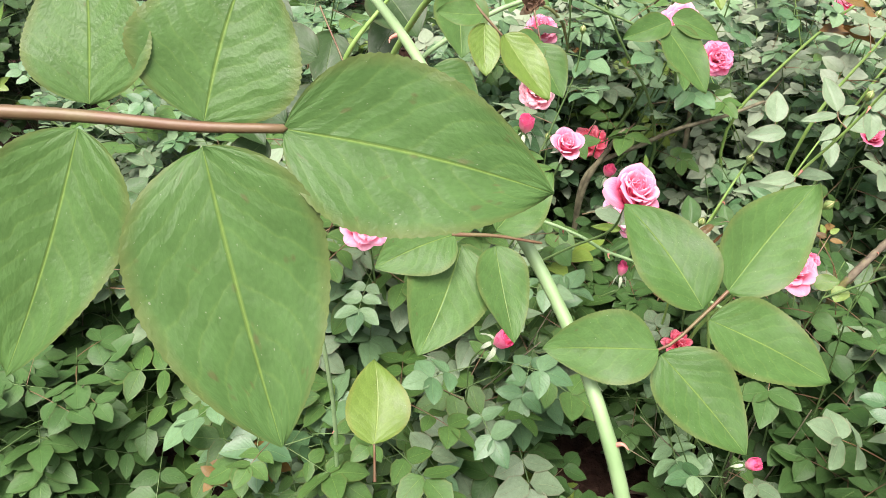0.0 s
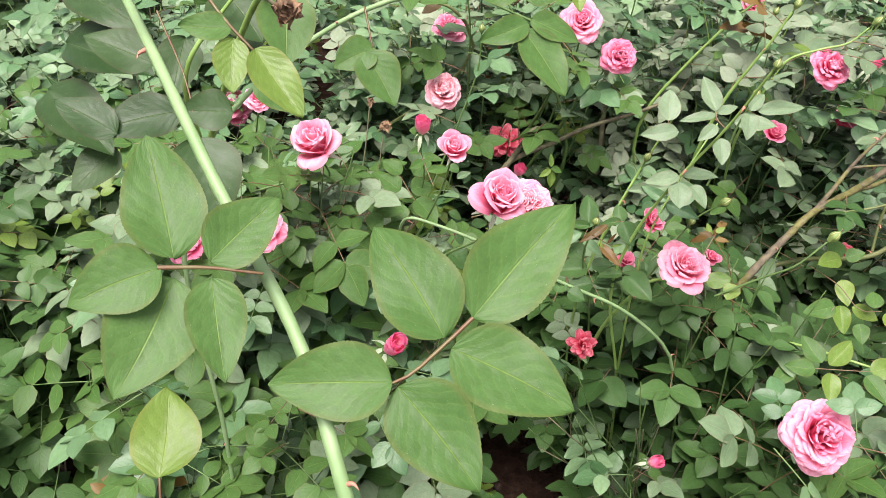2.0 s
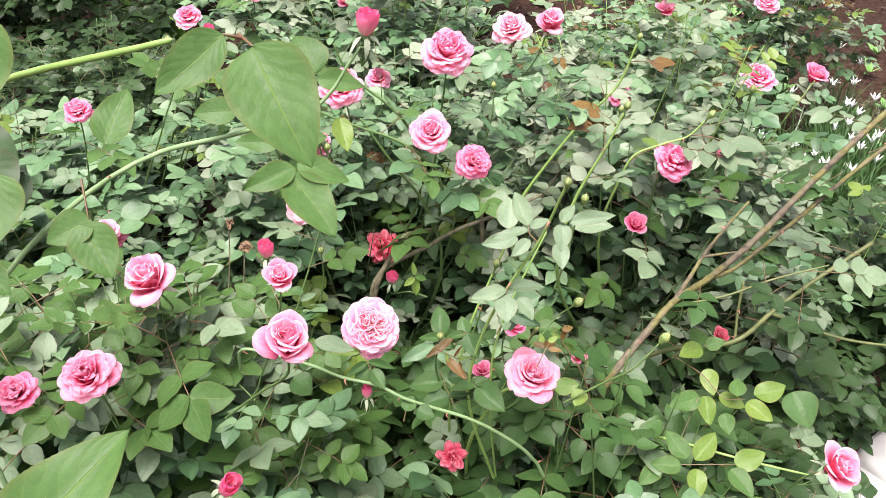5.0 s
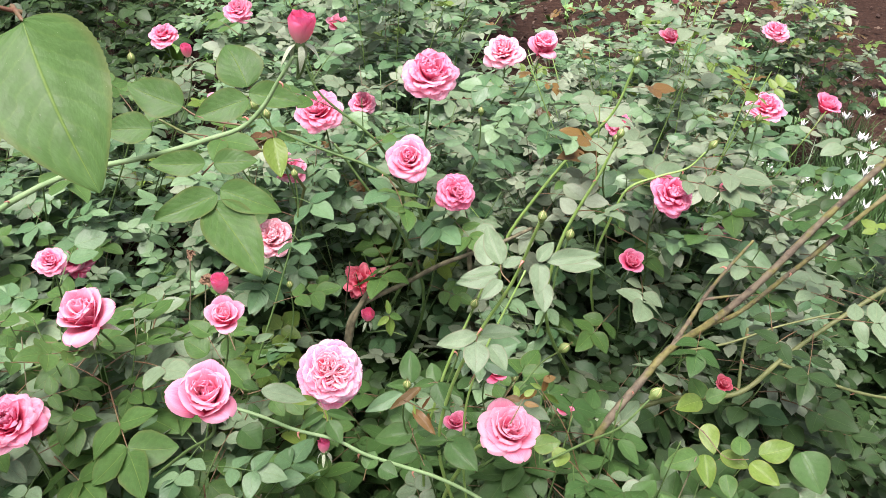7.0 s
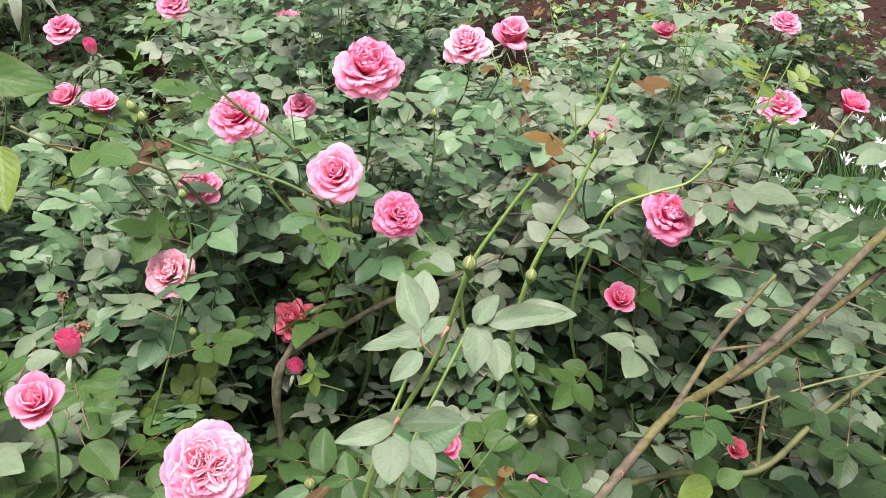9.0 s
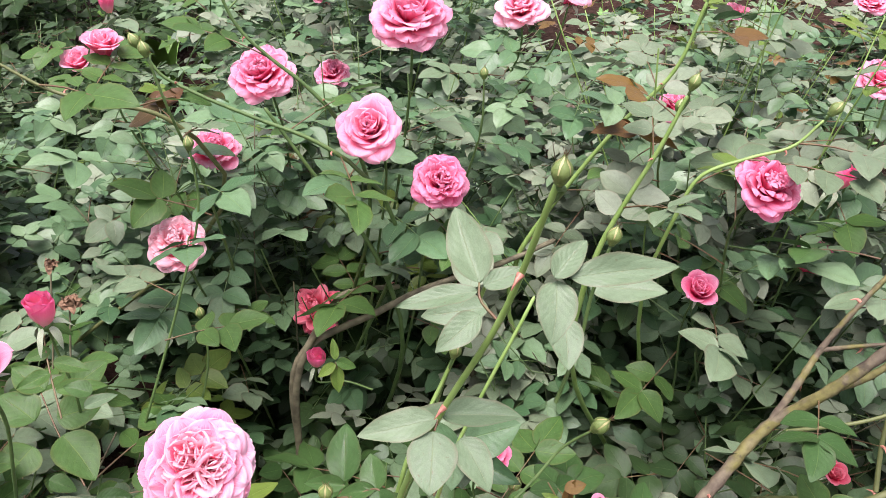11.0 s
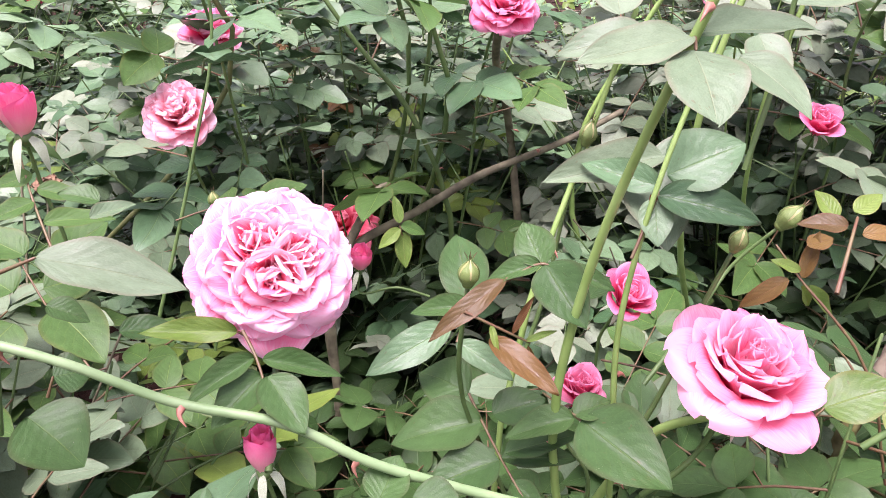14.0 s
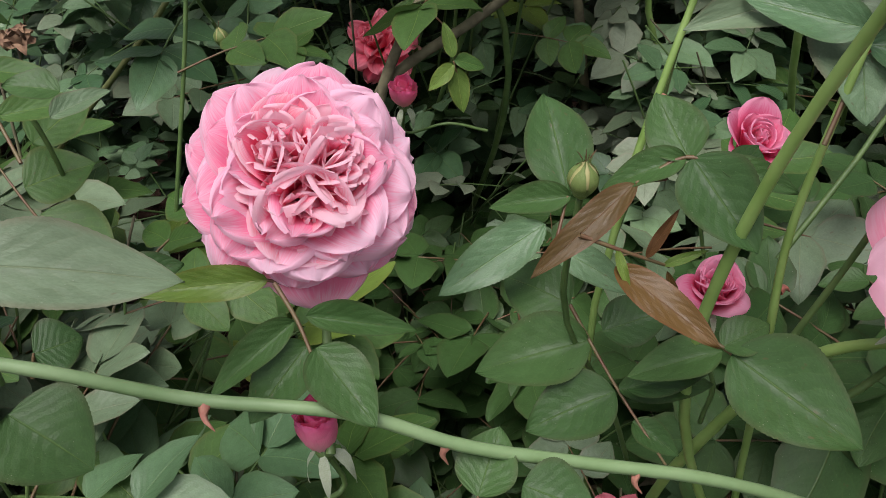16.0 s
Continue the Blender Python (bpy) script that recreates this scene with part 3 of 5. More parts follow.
def rose(bush, kind, x, y, z, wide, axis, tint="pink", foot=None, sepals=5):
    """A rose flower on its stem: wide is the flower's width across, axis the way it faces."""
    tint = "bud" if kind == "bud" else tint
    up = Vector(axis).normalized()
    place = Vector((x, y, z))
    scale = wide / {"bud": 0.82, "cup": 1.55, "tea": 1.46, "full": 2.28}.get(kind, 2.2)
    middle = 0.42 if kind not in ("bud", "cup") else 0.5
    origin = place - up * scale * middle
    leafy = foot is None
    foot = Vector(foot) if foot else Vector((0.65 * x + 0.35 * bush["cx"], 0.65 * y + 0.35 * bush["cy"] + 0.03, max(0.12, z - 0.42)))
    mid = origin - up * min(0.05, 0.8 * wide + 0.01)
    geo = Geo()
    stem_r = 0.0009 + 0.007 * wide
    tube(geo, [tuple(foot), tuple(foot.lerp(mid, 0.55) + Vector((0.006, -0.004, 0.01))), tuple(mid), tuple(origin - up * 0.06 * scale)], stem_r * 1.25, stem_r, 6, 5)
    frame_m = up.to_track_quat("Z", "Y").to_matrix().to_4x4()
    hip = Geo()
    lathe(hip, [(0.001, -0.22), (0.06, -0.20), (0.13, -0.12), (0.15, -0.02), (0.10, 0.06), (0.0, 0.07)], 10)
    hv = np.array([list(origin + frame_m.to_3x3() @ (Vector(p) * scale)) for p in hip.v[0]])
    geo.add(hv, hip.q[0], hip.uv[0])
    flower = part("rose" if kind not in ("bud",) else "rose_bud", geo.mesh("flower_stem", [STEM]), bush["ob"])
    if leafy:
        stem_leaves(flower, foot, mid, (0.30, 0.45, 0.58, 0.70, 0.80, 0.88, 0.95))
    turn = flower_rng.uniform(0, 6.28)
    stand = Matrix.Translation(origin) @ frame_m
    if kind in CROWDED:
        count, wide_open = CROWDED[kind][:2]
        for i in range(count):
            s = i / (count - 1)
            k = min(STEPS - 1, max(0, int(s * STEPS + flower_rng.uniform(-0.6, 0.6))))
            spin = turn + i * 2.39996 + flower_rng.uniform(-0.22, 0.22)
            along = radians(0.6 * wide_open * s)
            twist = flower_rng.uniform(-1.0, 1.0) * (0.60 - 0.48 * s)
            away, heading = max(0.0, 0.13 * (1 - s / 0.4)) * scale, flower_rng.uniform(0, 6.28)
            m = stand @ Matrix.Translation((away * math.cos(heading), away * math.sin(heading), 0)) @ Matrix.Rotation(spin, 4, "Z") @ Matrix.Rotation(twist, 4, Vector((math.sin(along), 0, math.cos(along)))) @ Matrix.Rotation(flower_rng.uniform(-0.10, 0.10), 4, "Y") @ Matrix.Scale(scale * flower_rng.uniform(0.90, 1.05), 4)
            if kind != "full" or s > 0.38:
                part("petal", crowd_of(kind, tint)[2 * k + i % 2], flower, "", m)
    if kind == "full":
        nests(flower, tint, stand, scale, turn)
    for k, (ring, spec) in enumerate(zip(petals_of(kind, tint), FLOWERS[kind]) if kind in FLOWERS else ()):
        count = spec[0]
        for i in range(count):
            spin = turn + 2 * math.pi * (i + 0.5 * k) / count + flower_rng.uniform(-0.26, 0.26)
            m = stand @ Matrix.Rotation(spin, 4, "Z") @ Matrix.Rotation(flower_rng.uniform(-0.12, 0.10), 4, "Y") @ Matrix.Rotation(flower_rng.uniform(-0.10, 0.10), 4, "X") @ Matrix.Scale(scale * flower_rng.uniform(0.88, 1.05), 4)
            part("petal", ring[i % 3], flower, "", m)
    for i in range(sepals):
        droop = radians(flower_rng.uniform(60, 120) if kind != "bud" else flower_rng.uniform(105, 150))
        m = Matrix.Translation(origin) @ frame_m @ Matrix.Rotation(turn + i * 1.257, 4, "Z") @ Matrix.Translation((0, 0.12 * scale, 0)) @ Matrix.Rotation(radians(90) - droop, 4, "X") @ Matrix.Scale(scale * (0.46 if kind != "bud" else 0.6), 4)
        part("sepal", SEPALS, flower, "", m)
    return flower


EGG = [(0.001, -0.70), (0.20, -0.66), (0.27, -0.52), (0.25, -0.44), (0.36, -0.28), (0.43, -0.05), (0.42, 0.14), (0.35, 0.32), (0.24, 0.46), (0.14, 0.56), (0.05, 0.66), (0.0, 0.68)]


def bud_sepal(spread):
    """A narrow sepal that lies on the side of a bud (towards x) and ends in a free tip."""
    r, z = np.array(EGG).T
    t = np.linspace(0, 1, 12)
    up = -0.46 + 1.5 * t
    out = np.interp(up, z, r) * 1.05 + 0.012 + spread * np.clip(t - 0.62, 0, 1) ** 1.6
    half = 0.62 * np.sqrt(np.clip(1 - t ** 1.6, 0.004, 1)) * np.where(t > 0.6, 0.75, 1.0)
    u = np.linspace(-1, 1, 5)
    turn = half[:, None] * u[None]
    x, y = out[:, None] * np.cos(turn) + 0.02 * (1 - u[None] ** 2), np.maximum(out, 0.10)[:, None] * np.sin(turn)
    geo = Geo()
    geo.add(np.stack([x, y, np.repeat(up[:, None], 5, 1)], -1).reshape(-1, 3), grid_quads(12, 5), np.stack([np.repeat((u[None] + 1) / 2, 12, 0), np.repeat(t[:, None], 5, 1)], -1).reshape(-1, 2))
    geo.m[0] = np.repeat((t[:-1] > 0.74).astype(int), 4)
    return geo.mesh("sepal", [BUD, RED_STEM])


BUD_SEPALS = [bud_sepal(0.25), bud_sepal(0.7), bud_sepal(1.3)]


def green_bud(bush, x, y, z, wide, axis=(0, -0.15, 1), foot=None):
    """A closed green bud on a thin stem: five sepals with reddish tips round the petals."""
    up, place = Vector(axis).normalized(), Vector((x, y, z))
    leafy = foot is None
    foot = Vector(foot) if foot else Vector((0.75 * x + 0.25 * bush["cx"], 0.75 * y + 0.25 * bush["cy"], max(0.15, z - 0.30)))
    geo = Geo()
    mid = place - up * min(0.06, 0.35 * (place - foot).length)
    tube(geo, [tuple(foot), tuple(foot.lerp(mid, 0.6) + Vector((0.004, 0.003, 0))), tuple(mid), tuple(place - up * wide * 0.55)], 0.0017, 0.0012, 6, 5, 1)
    turn = up.to_track_quat("Z", "Y").to_matrix()
    wide = wide * 0.82
    for slot, profile in ((0, EGG[:6]), (2, EGG[5:])):
        egg = Geo()
        lathe(egg, profile, 12, slot, 0.05)
        geo.add(np.array([list(place + turn @ (Vector(p) * wide)) for p in egg.v[0]]), egg.q[0], egg.uv[0], slot)
    made = part("green_bud", geo.mesh("green_bud", [BUD, STEM, BUD_TIP]), bush["ob"])
    for k in range(5):
        m = Matrix.Translation(place) @ turn.to_4x4() @ Matrix.Rotation(k * 1.257 + x * 90, 4, "Z") @ Matrix.Scale(wide, 4)
        part("sepal", BUD_SEPALS[(k * 2 + int(x * 500)) % 3], made, "", m)
    if leafy:
        stem_leaves(made, foot, mid, (0.4, 0.6, 0.85))
    return made


def withered(bush, x, y, z, wide, axis=(0.2, -0.3, 0.9), foot=None):
    """A dried flower head, brown and crumpled."""
    up, place = Vector(axis).normalized(), Vector((x, y, z))
    foot = Vector(foot) if foot else Vector((0.8 * x + 0.2 * bush["cx"], 0.8 * y + 0.2 * bush["cy"], max(0.2, z - 0.2)))
    rng = np.random.default_rng(int(x * 1000) + 31)
    geo = Geo()
    tube(geo, [tuple(foot), tuple(foot.lerp(place, 0.6) + Vector((0.004, 0, 0.006))), tuple(place)], 0.0013, 0.0010, 5, 5, 1)
    turn = np.array(up.to_track_quat("Z", "Y").to_matrix())
    for k in range(16):
        v, q, uv = leaflet_grid(rng, 6, 3, 0, 0.8)
        v[:, 2] += 0.25 * np.sin(v[:, 1] * 7 + k)
        v = turned(v, rng.uniform(0.2, 1.5), rng.uniform(-0.6, 0.6), rng.uniform(0, 6.3), wide * 0.6)
        geo.add(v @ turn.T + np.array(place), q, uv)
    return part("withered_flower", geo.mesh("withered_flower", [DEAD, WOOD]), bush["ob"])


def cane(parent, points, r0, r1, mat, thorns=0, label="", knots=0.03, spike_size=1.0):
    geo = Geo()
    line = tube(geo, points, r0, r1, 8, 8, 0, knots)
    ob = part("cane", geo.mesh("cane", [mat]), parent, label)
    rng = np.random.default_rng(len(line) * 3 + thorns)
    for k in range(thorns):
        i = int((k + 0.5) / thorns * (len(line) - 2)) + 1
        way = Vector(line[i + 1] - line[i - 1]).normalized()
        out = way.orthogonal().normalized()
        out.rotate(Matrix.Rotation(rng.uniform(0, 6.3), 3, way))
        tip = Vector(line[i]) + out * (r0 * 1.0 + 0.006 * spike_size) - way * 0.004 * spike_size
        spike = Geo()
        tube(spike, [tuple(Vector(line[i]) + out * r0 * 0.4), tuple(Vector(line[i]) + out * (r0 + 0.002)), tuple(tip)], 0.0022 * spike_size, 0.0002, 5, 3)
        part("thorn", spike.mesh("thorn", [THORN]), ob)
    return ob

# ---- rose bushes ----
BUSH_LABEL = "rose bush with matt green leaves and pink flowers in bare soil"
BUSHES = {}


def bush(name, cx, cy, wide, high, shoots, seed, singles=0, young=0.06, pale=0.12, low=0.22, label=BUSH_LABEL, tone="LEAF", lift=0.0, tall=0, fresh=0.04, gap=(), coarse=False, pale_tone="PALE", leaf_size=1.0):
    """A bush whose shoots rise from its foot and end on a dome; each shoot carries leaves along its upper part."""
    rng = np.random.default_rng(seed)
    ob = thing("rose_bush", label, "rose bush", "rose bushes in the bed")
    info = {"ob": ob, "cx": cx, "cy": cy}
    BUSHES[name] = info
    stems, mass = Geo(), {}
    single = []
    for k in range(shoots):
        turn, far = rng.uniform(0, 2 * math.pi), math.sqrt(rng.uniform(0, 1))
        x, y = cx + wide * far * math.cos(turn), cy + wide * far * math.sin(turn)
        dome = high * math.sqrt(max(0.0, 1 - 0.62 * far ** 2))
        z = dome * rng.uniform(0.55 if k % 3 == 0 else 0.86, 1.04) + lift
        if k < tall:
            z = dome * rng.uniform(1.15, 1.40)
        foot = (cx + 0.18 * (x - cx) + rng.uniform(-0.05, 0.05), cy + 0.18 * (y - cy) + rng.uniform(-0.05, 0.05), -0.01)
        bow = rng.uniform(-0.05, 0.05, 2)
        knee = (0.55 * foot[0] + 0.45 * x + bow[0], 0.55 * foot[1] + 0.45 * y + bow[1], z * 0.58)
        line = smooth_line([foot, knee, (x, y, z)], 10)
        geo = Geo()
        tube(geo, [foot, knee, (x, y, z)], rng.uniform(0.0015, 0.0028), 0.0009, 4, 4)
        part("shoot", geo.mesh("shoot", [CANE if k < tall else STEM if k % 3 else WOOD]), ob)
        shade = tone if rng.uniform() > young + pale else ("YOUNG" if rng.uniform() < young / (young + pale + 1e-6) else pale_tone if rng.uniform() < 0.97 else "BRONZE")
        if shade == tone and rng.uniform() < fresh and tone == "LEAF":
            shade = "FRESH"
        count = int(rng.integers(9, 13) / leaf_size ** 1.2)
        azimuth = rng.uniform(0, 6.28)
        for i in range(count):
            s = low + (1 - low) * ((i + rng.uniform(0.2, 0.8)) / count) ** 0.58
            spot = line[min(len(line) - 1, int(s * (len(line) - 1)))]
            azimuth += 2.4 + rng.uniform(-0.4, 0.4)
            own = shade if (i > count * 0.4 or shade == tone) else tone
            if own == "SAGE" and (i + k) % 3 == 0:
                own = tone
            # most lower leaves of a shoot take the dark tone as painted shade
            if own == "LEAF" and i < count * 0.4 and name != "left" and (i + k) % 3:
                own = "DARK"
            if k < tall and i >= count - 2 and k % 2:
                own = ("BRONZE", "YOUNG")[k % 4 // 2]
            size = leaf_size * rng.uniform(0.8, 1.2) * (0.6 if own == "BRONZE" else 1.0) * (0.72 if i == count - 1 else 1.0)
            pick = int(rng.integers(len(COMPOUND)))
            tilt, rock = rng.uniform(-0.45, 0.45), rng.uniform(-0.40, 0.40)
            if any(math.dist(spot, place) < reach for place, reach in gap):
                continue
            single.append((spot, tilt, rock, azimuth, size, pick, own, s * z))
    single.sort(key=lambda leaf: -leaf[7])
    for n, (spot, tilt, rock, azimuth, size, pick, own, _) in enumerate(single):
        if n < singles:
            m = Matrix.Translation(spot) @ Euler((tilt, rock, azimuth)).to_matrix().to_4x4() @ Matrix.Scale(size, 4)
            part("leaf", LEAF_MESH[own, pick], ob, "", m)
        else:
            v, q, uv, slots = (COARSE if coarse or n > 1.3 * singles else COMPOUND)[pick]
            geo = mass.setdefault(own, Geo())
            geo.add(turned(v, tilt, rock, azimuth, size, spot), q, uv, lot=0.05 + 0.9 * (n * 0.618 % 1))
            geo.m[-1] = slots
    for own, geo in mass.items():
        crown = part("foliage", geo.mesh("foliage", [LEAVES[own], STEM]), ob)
        crown["kind"] = "stuff"
    return info


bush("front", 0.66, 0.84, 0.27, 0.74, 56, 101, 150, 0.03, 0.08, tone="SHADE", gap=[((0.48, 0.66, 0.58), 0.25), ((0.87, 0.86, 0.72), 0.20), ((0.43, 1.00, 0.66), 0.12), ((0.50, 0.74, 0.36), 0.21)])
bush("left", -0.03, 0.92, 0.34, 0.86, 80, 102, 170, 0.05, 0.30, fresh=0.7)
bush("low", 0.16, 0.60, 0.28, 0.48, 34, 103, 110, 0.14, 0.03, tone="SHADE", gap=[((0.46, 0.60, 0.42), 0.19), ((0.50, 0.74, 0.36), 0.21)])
# right and shaded: leaf colour carries the shade of this low side
bush("right", 0.88, 0.88, 0.31, 0.52, 40, 104, 150, 0.01, 0.04, 0.35, tone="DARK", gap=[((0.87, 0.86, 0.72), 0.20), ((0.50, 0.74, 0.36), 0.21), ((1.03, 0.77, 0.44), 0.13)], label="rose bush with old leaves, coloured dark for shade, in bare soil")
# added bush that darkens the lower right through its leaf colour
bush("shaded", 0.95, 1.15, 0.24, 0.58, 44, 131, 150, 0.01, 0.02, 0.35, tone="DARK", gap=[((0.87, 0.86, 0.72), 0.20)], label="rose bush with old leaves, coloured dark for shade, in bare soil")
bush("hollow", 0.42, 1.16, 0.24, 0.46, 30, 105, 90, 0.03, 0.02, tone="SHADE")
bush("back", 0.34, 1.55, 0.42, 0.88, 100, 106, 170, 0.05, 0.45, pale_tone="SAGE", leaf_size=0.76, gap=[((0.45, 1.33, 0.66), 0.20)])
bush("back_right", 0.90, 1.48, 0.42, 0.88, 100, 107, 170, 0.05, 0.85, pale_tone="SAGE", leaf_size=0.76, tall=10, gap=[((0.62, 1.30, 0.68), 0.14), ((0.88, 1.17, 0.64), 0.17)])
bush("back_left", -0.42, 1.50, 0.46, 0.84, 100, 108, 120, 0.04, 0.38, leaf_size=0.8)
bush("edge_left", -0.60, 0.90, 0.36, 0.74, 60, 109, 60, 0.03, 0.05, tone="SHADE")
bush("far", 0.34, 2.25, 0.50, 0.88, 84, 110, 80, 0.05, 0.65, pale_tone="SAGE", leaf_size=0.76, tall=10, coarse=True)
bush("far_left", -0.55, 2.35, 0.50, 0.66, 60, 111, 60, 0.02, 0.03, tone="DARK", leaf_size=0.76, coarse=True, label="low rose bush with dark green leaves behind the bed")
bush("far_right", 1.08, 2.12, 0.42, 0.68, 48, 112, 80, 0.06, 0.8, tall=22, pale_tone="SAGE", leaf_size=0.76, coarse=True)
# edge_right has its shade in the leaf colour too
bush("edge_right", 1.36, 1.42, 0.32, 0.52, 44, 113, 80, 0.02, 0.02, tall=5, tone="DARK", pale_tone="SAGE", leaf_size=0.76)
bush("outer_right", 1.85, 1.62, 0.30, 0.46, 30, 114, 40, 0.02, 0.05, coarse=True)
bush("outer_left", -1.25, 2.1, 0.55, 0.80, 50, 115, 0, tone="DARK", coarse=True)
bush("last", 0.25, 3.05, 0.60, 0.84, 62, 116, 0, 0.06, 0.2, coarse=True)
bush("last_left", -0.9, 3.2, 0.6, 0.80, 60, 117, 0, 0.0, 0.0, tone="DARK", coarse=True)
bush("last_right", 1.15, 2.90, 0.42, 0.46, 16, 119, 0, 0.12, 0.3, tall=8, coarse=True)
bush("sparse", 1.20, 2.52, 0.30, 0.56, 18, 120, 0, 0.07, 0.8, 0.4, tall=18, pale_tone="SAGE", leaf_size=0.76, coarse=True)
bush("sparse_right", 1.50, 2.75, 0.32, 0.56, 14, 121, 0, 0.07, 0.8, 0.4, tall=10, pale_tone="SAGE", leaf_size=0.76, coarse=True)
bush("sparse_edge", 1.88, 2.80, 0.28, 0.55, 18, 125, 0, 0.07, 0.8, 0.4, tall=12, pale_tone="SAGE", leaf_size=0.76, coarse=True)
bush("rear", 0.55, 3.95, 0.60, 0.74, 46, 122, 0, 0.05, 0.2, coarse=True)
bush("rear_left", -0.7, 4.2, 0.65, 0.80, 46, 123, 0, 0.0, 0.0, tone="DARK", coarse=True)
bush("rear_end", -0.1, 5.1, 0.80, 0.80, 46, 124, 0, 0.05, 0.1, coarse=True)

TALL = thing("tall_rose_shoot", "tall waxy green rose cane with large leaves beside the path", "rose shoot")
ARCH = thing("arching_rose_shoot", "arching green rose cane with a pink bud at its tip", "rose shoot")
TALL_B = {"ob": TALL, "cx": 0.18, "cy": 0.27}
ARCH_B = {"ob": ARCH, "cx": 0.05, "cy": 0.70}
b = BUSHES

# ---- single leaves near the path ----
spray(TALL, (0.222, -0.714, 0.664), [(0.076, 0.113, 1.435), (0.090, 0.116, 1.433), (0.103, 0.118, 1.431), (0.112, 0.120, 1.430)], [
    ((0.112, 0.120, 1.430), (0.145, 0.122, 1.421), 0.022, "FRESH"),
    ((0.103, 0.117, 1.429), (0.114, 0.095, 1.402), 0.023, "FRESH"),
    ((0.103, 0.119, 1.431), (0.107, 0.133, 1.445), 0.020, "FRESH"),
    ((0.091, 0.117, 1.434), (0.089, 0.129, 1.447), 0.014, "FRESH"),
    ((0.090, 0.115, 1.432), (0.084, 0.095, 1.412), 0.016, "FRESH")])
spray(TALL, (0.272, -0.451, 0.850), [(0.127, 0.267, 1.285), (0.144, 0.271, 1.282), (0.162, 0.274, 1.277)], [
    ((0.132, 0.271, 1.286), (0.116, 0.310, 1.311), 0.030, "FRESH"),
    ((0.144, 0.273, 1.283), (0.165, 0.301, 1.291), 0.024, "FRESH"),
    ((0.128, 0.267, 1.285), (0.101, 0.249, 1.284), 0.025, "FRESH"),
    ((0.131, 0.269, 1.278), (0.118, 0.228, 1.260), 0.034, "FRESH"),
    ((0.144, 0.271, 1.277), (0.153, 0.239, 1.257), 0.022, "FRESH")])
spray(TALL, (0.054, -0.482, 0.874), [(0.241, 0.278, 1.253), (0.231, 0.269, 1.248), (0.211, 0.254, 1.241), (0.178, 0.260, 1.247)], [
    ((0.241, 0.278, 1.253), (0.282, 0.324, 1.275), 0.035, "FRESH"),
    ((0.230, 0.269, 1.251), (0.200, 0.308, 1.275), 0.034, "FRESH"),
    ((0.233, 0.267, 1.247), (0.281, 0.249, 1.234), 0.034, "FRESH"),
    ((0.211, 0.252, 1.244), (0.165, 0.248, 1.245), 0.030, "FRESH"),
    ((0.213, 0.253, 1.240), (0.245, 0.221, 1.221), 0.033, "FRESH")])
spray(TALL, (0.253, -0.572, 0.780), [(0.114, 0.397, 1.337), (0.133, 0.381, 1.320), (0.144, 0.375, 1.311)], [
    ((0.115, 0.390, 1.332), (0.081, 0.405, 1.354), 0.036, "YOUNG"),
    ((0.135, 0.377, 1.316), (0.137, 0.357, 1.301), 0.016, "YOUNG"),
    ((0.144, 0.376, 1.312), (0.166, 0.356, 1.291), 0.020, "YOUNG"),
    ((0.134, 0.380, 1.319), (0.113, 0.375, 1.322), 0.014, "FRESH"),
    ((0.124, 0.396, 1.334), (0.151, 0.432, 1.351), 0.016, "FRESH")])
spray(TALL, (0.225, -0.297, 0.928), [], [
    ((0.089, 0.283, 1.117), (0.084, 0.328, 1.133), 0.036, "YOUNG")])
spray(ARCH, (0.239, -0.546, 0.803), [(-0.002, 0.653, 1.187), (0.029, 0.602, 1.143), (0.037, 0.574, 1.122)], [
    ((0.037, 0.574, 1.122), (0.062, 0.524, 1.080), 0.057, "DARK"),
    ((0.024, 0.589, 1.136), (-0.033, 0.563, 1.135), 0.038, "DARK"),
    ((0.062, 0.598, 1.131), (0.024, 0.589, 1.136), 0.035, "DARK"),
    ((0.043, 0.684, 1.194), (0.079, 0.654, 1.163), 0.058, "DARK"),
    ((0.001, 0.616, 1.161), (-0.052, 0.623, 1.181), 0.037, "DARK"),
    ((-0.018, 0.563, 1.131), (-0.065, 0.575, 1.153), 0.031, "DARK"),
    ((0.051, 0.699, 1.203), (0.004, 0.673, 1.198), 0.032, "DARK")])
spray(ARCH, (0.22, -0.50, 0.84), [(-0.03, 0.70, 1.10), (-0.02, 0.71, 1.13), (-0.004, 0.711, 1.133)], [
    ((-0.112, 0.709, 1.124), (-0.024, 0.671, 1.117), 0.052, "DARK"),
    ((-0.108, 0.744, 1.164), (-0.038, 0.700, 1.149), 0.050, "DARK"),
    ((0.064, 0.725, 1.154), (0.035, 0.675, 1.126), 0.040, "DARK"),
    ((0.013, 0.752, 1.181), (0.069, 0.710, 1.168), 0.044, "DARK"),
    ((-0.127, 0.681, 1.092), (-0.058, 0.625, 1.064), 0.054, "DARK"),
    ((-0.004, 0.711, 1.133), (-0.008, 0.657, 1.103), 0.040, "DARK"),
    ((-0.062, 0.645, 1.055), (-0.094, 0.605, 1.039), 0.036, "DARK")])
spray(ARCH, (0.095, -0.755, 0.649), [], [
    ((0.332, 0.430, 1.391), (0.356, 0.392, 1.356), 0.038, "FRESH")])
spray(ARCH, (0.108, -0.762, 0.639), [], [
    ((0.320, 0.433, 1.395), (0.292, 0.414, 1.377), 0.020, "FRESH"),
    ((0.225, 0.430, 1.407), (0.219, 0.399, 1.371), 0.034, "FRESH")])
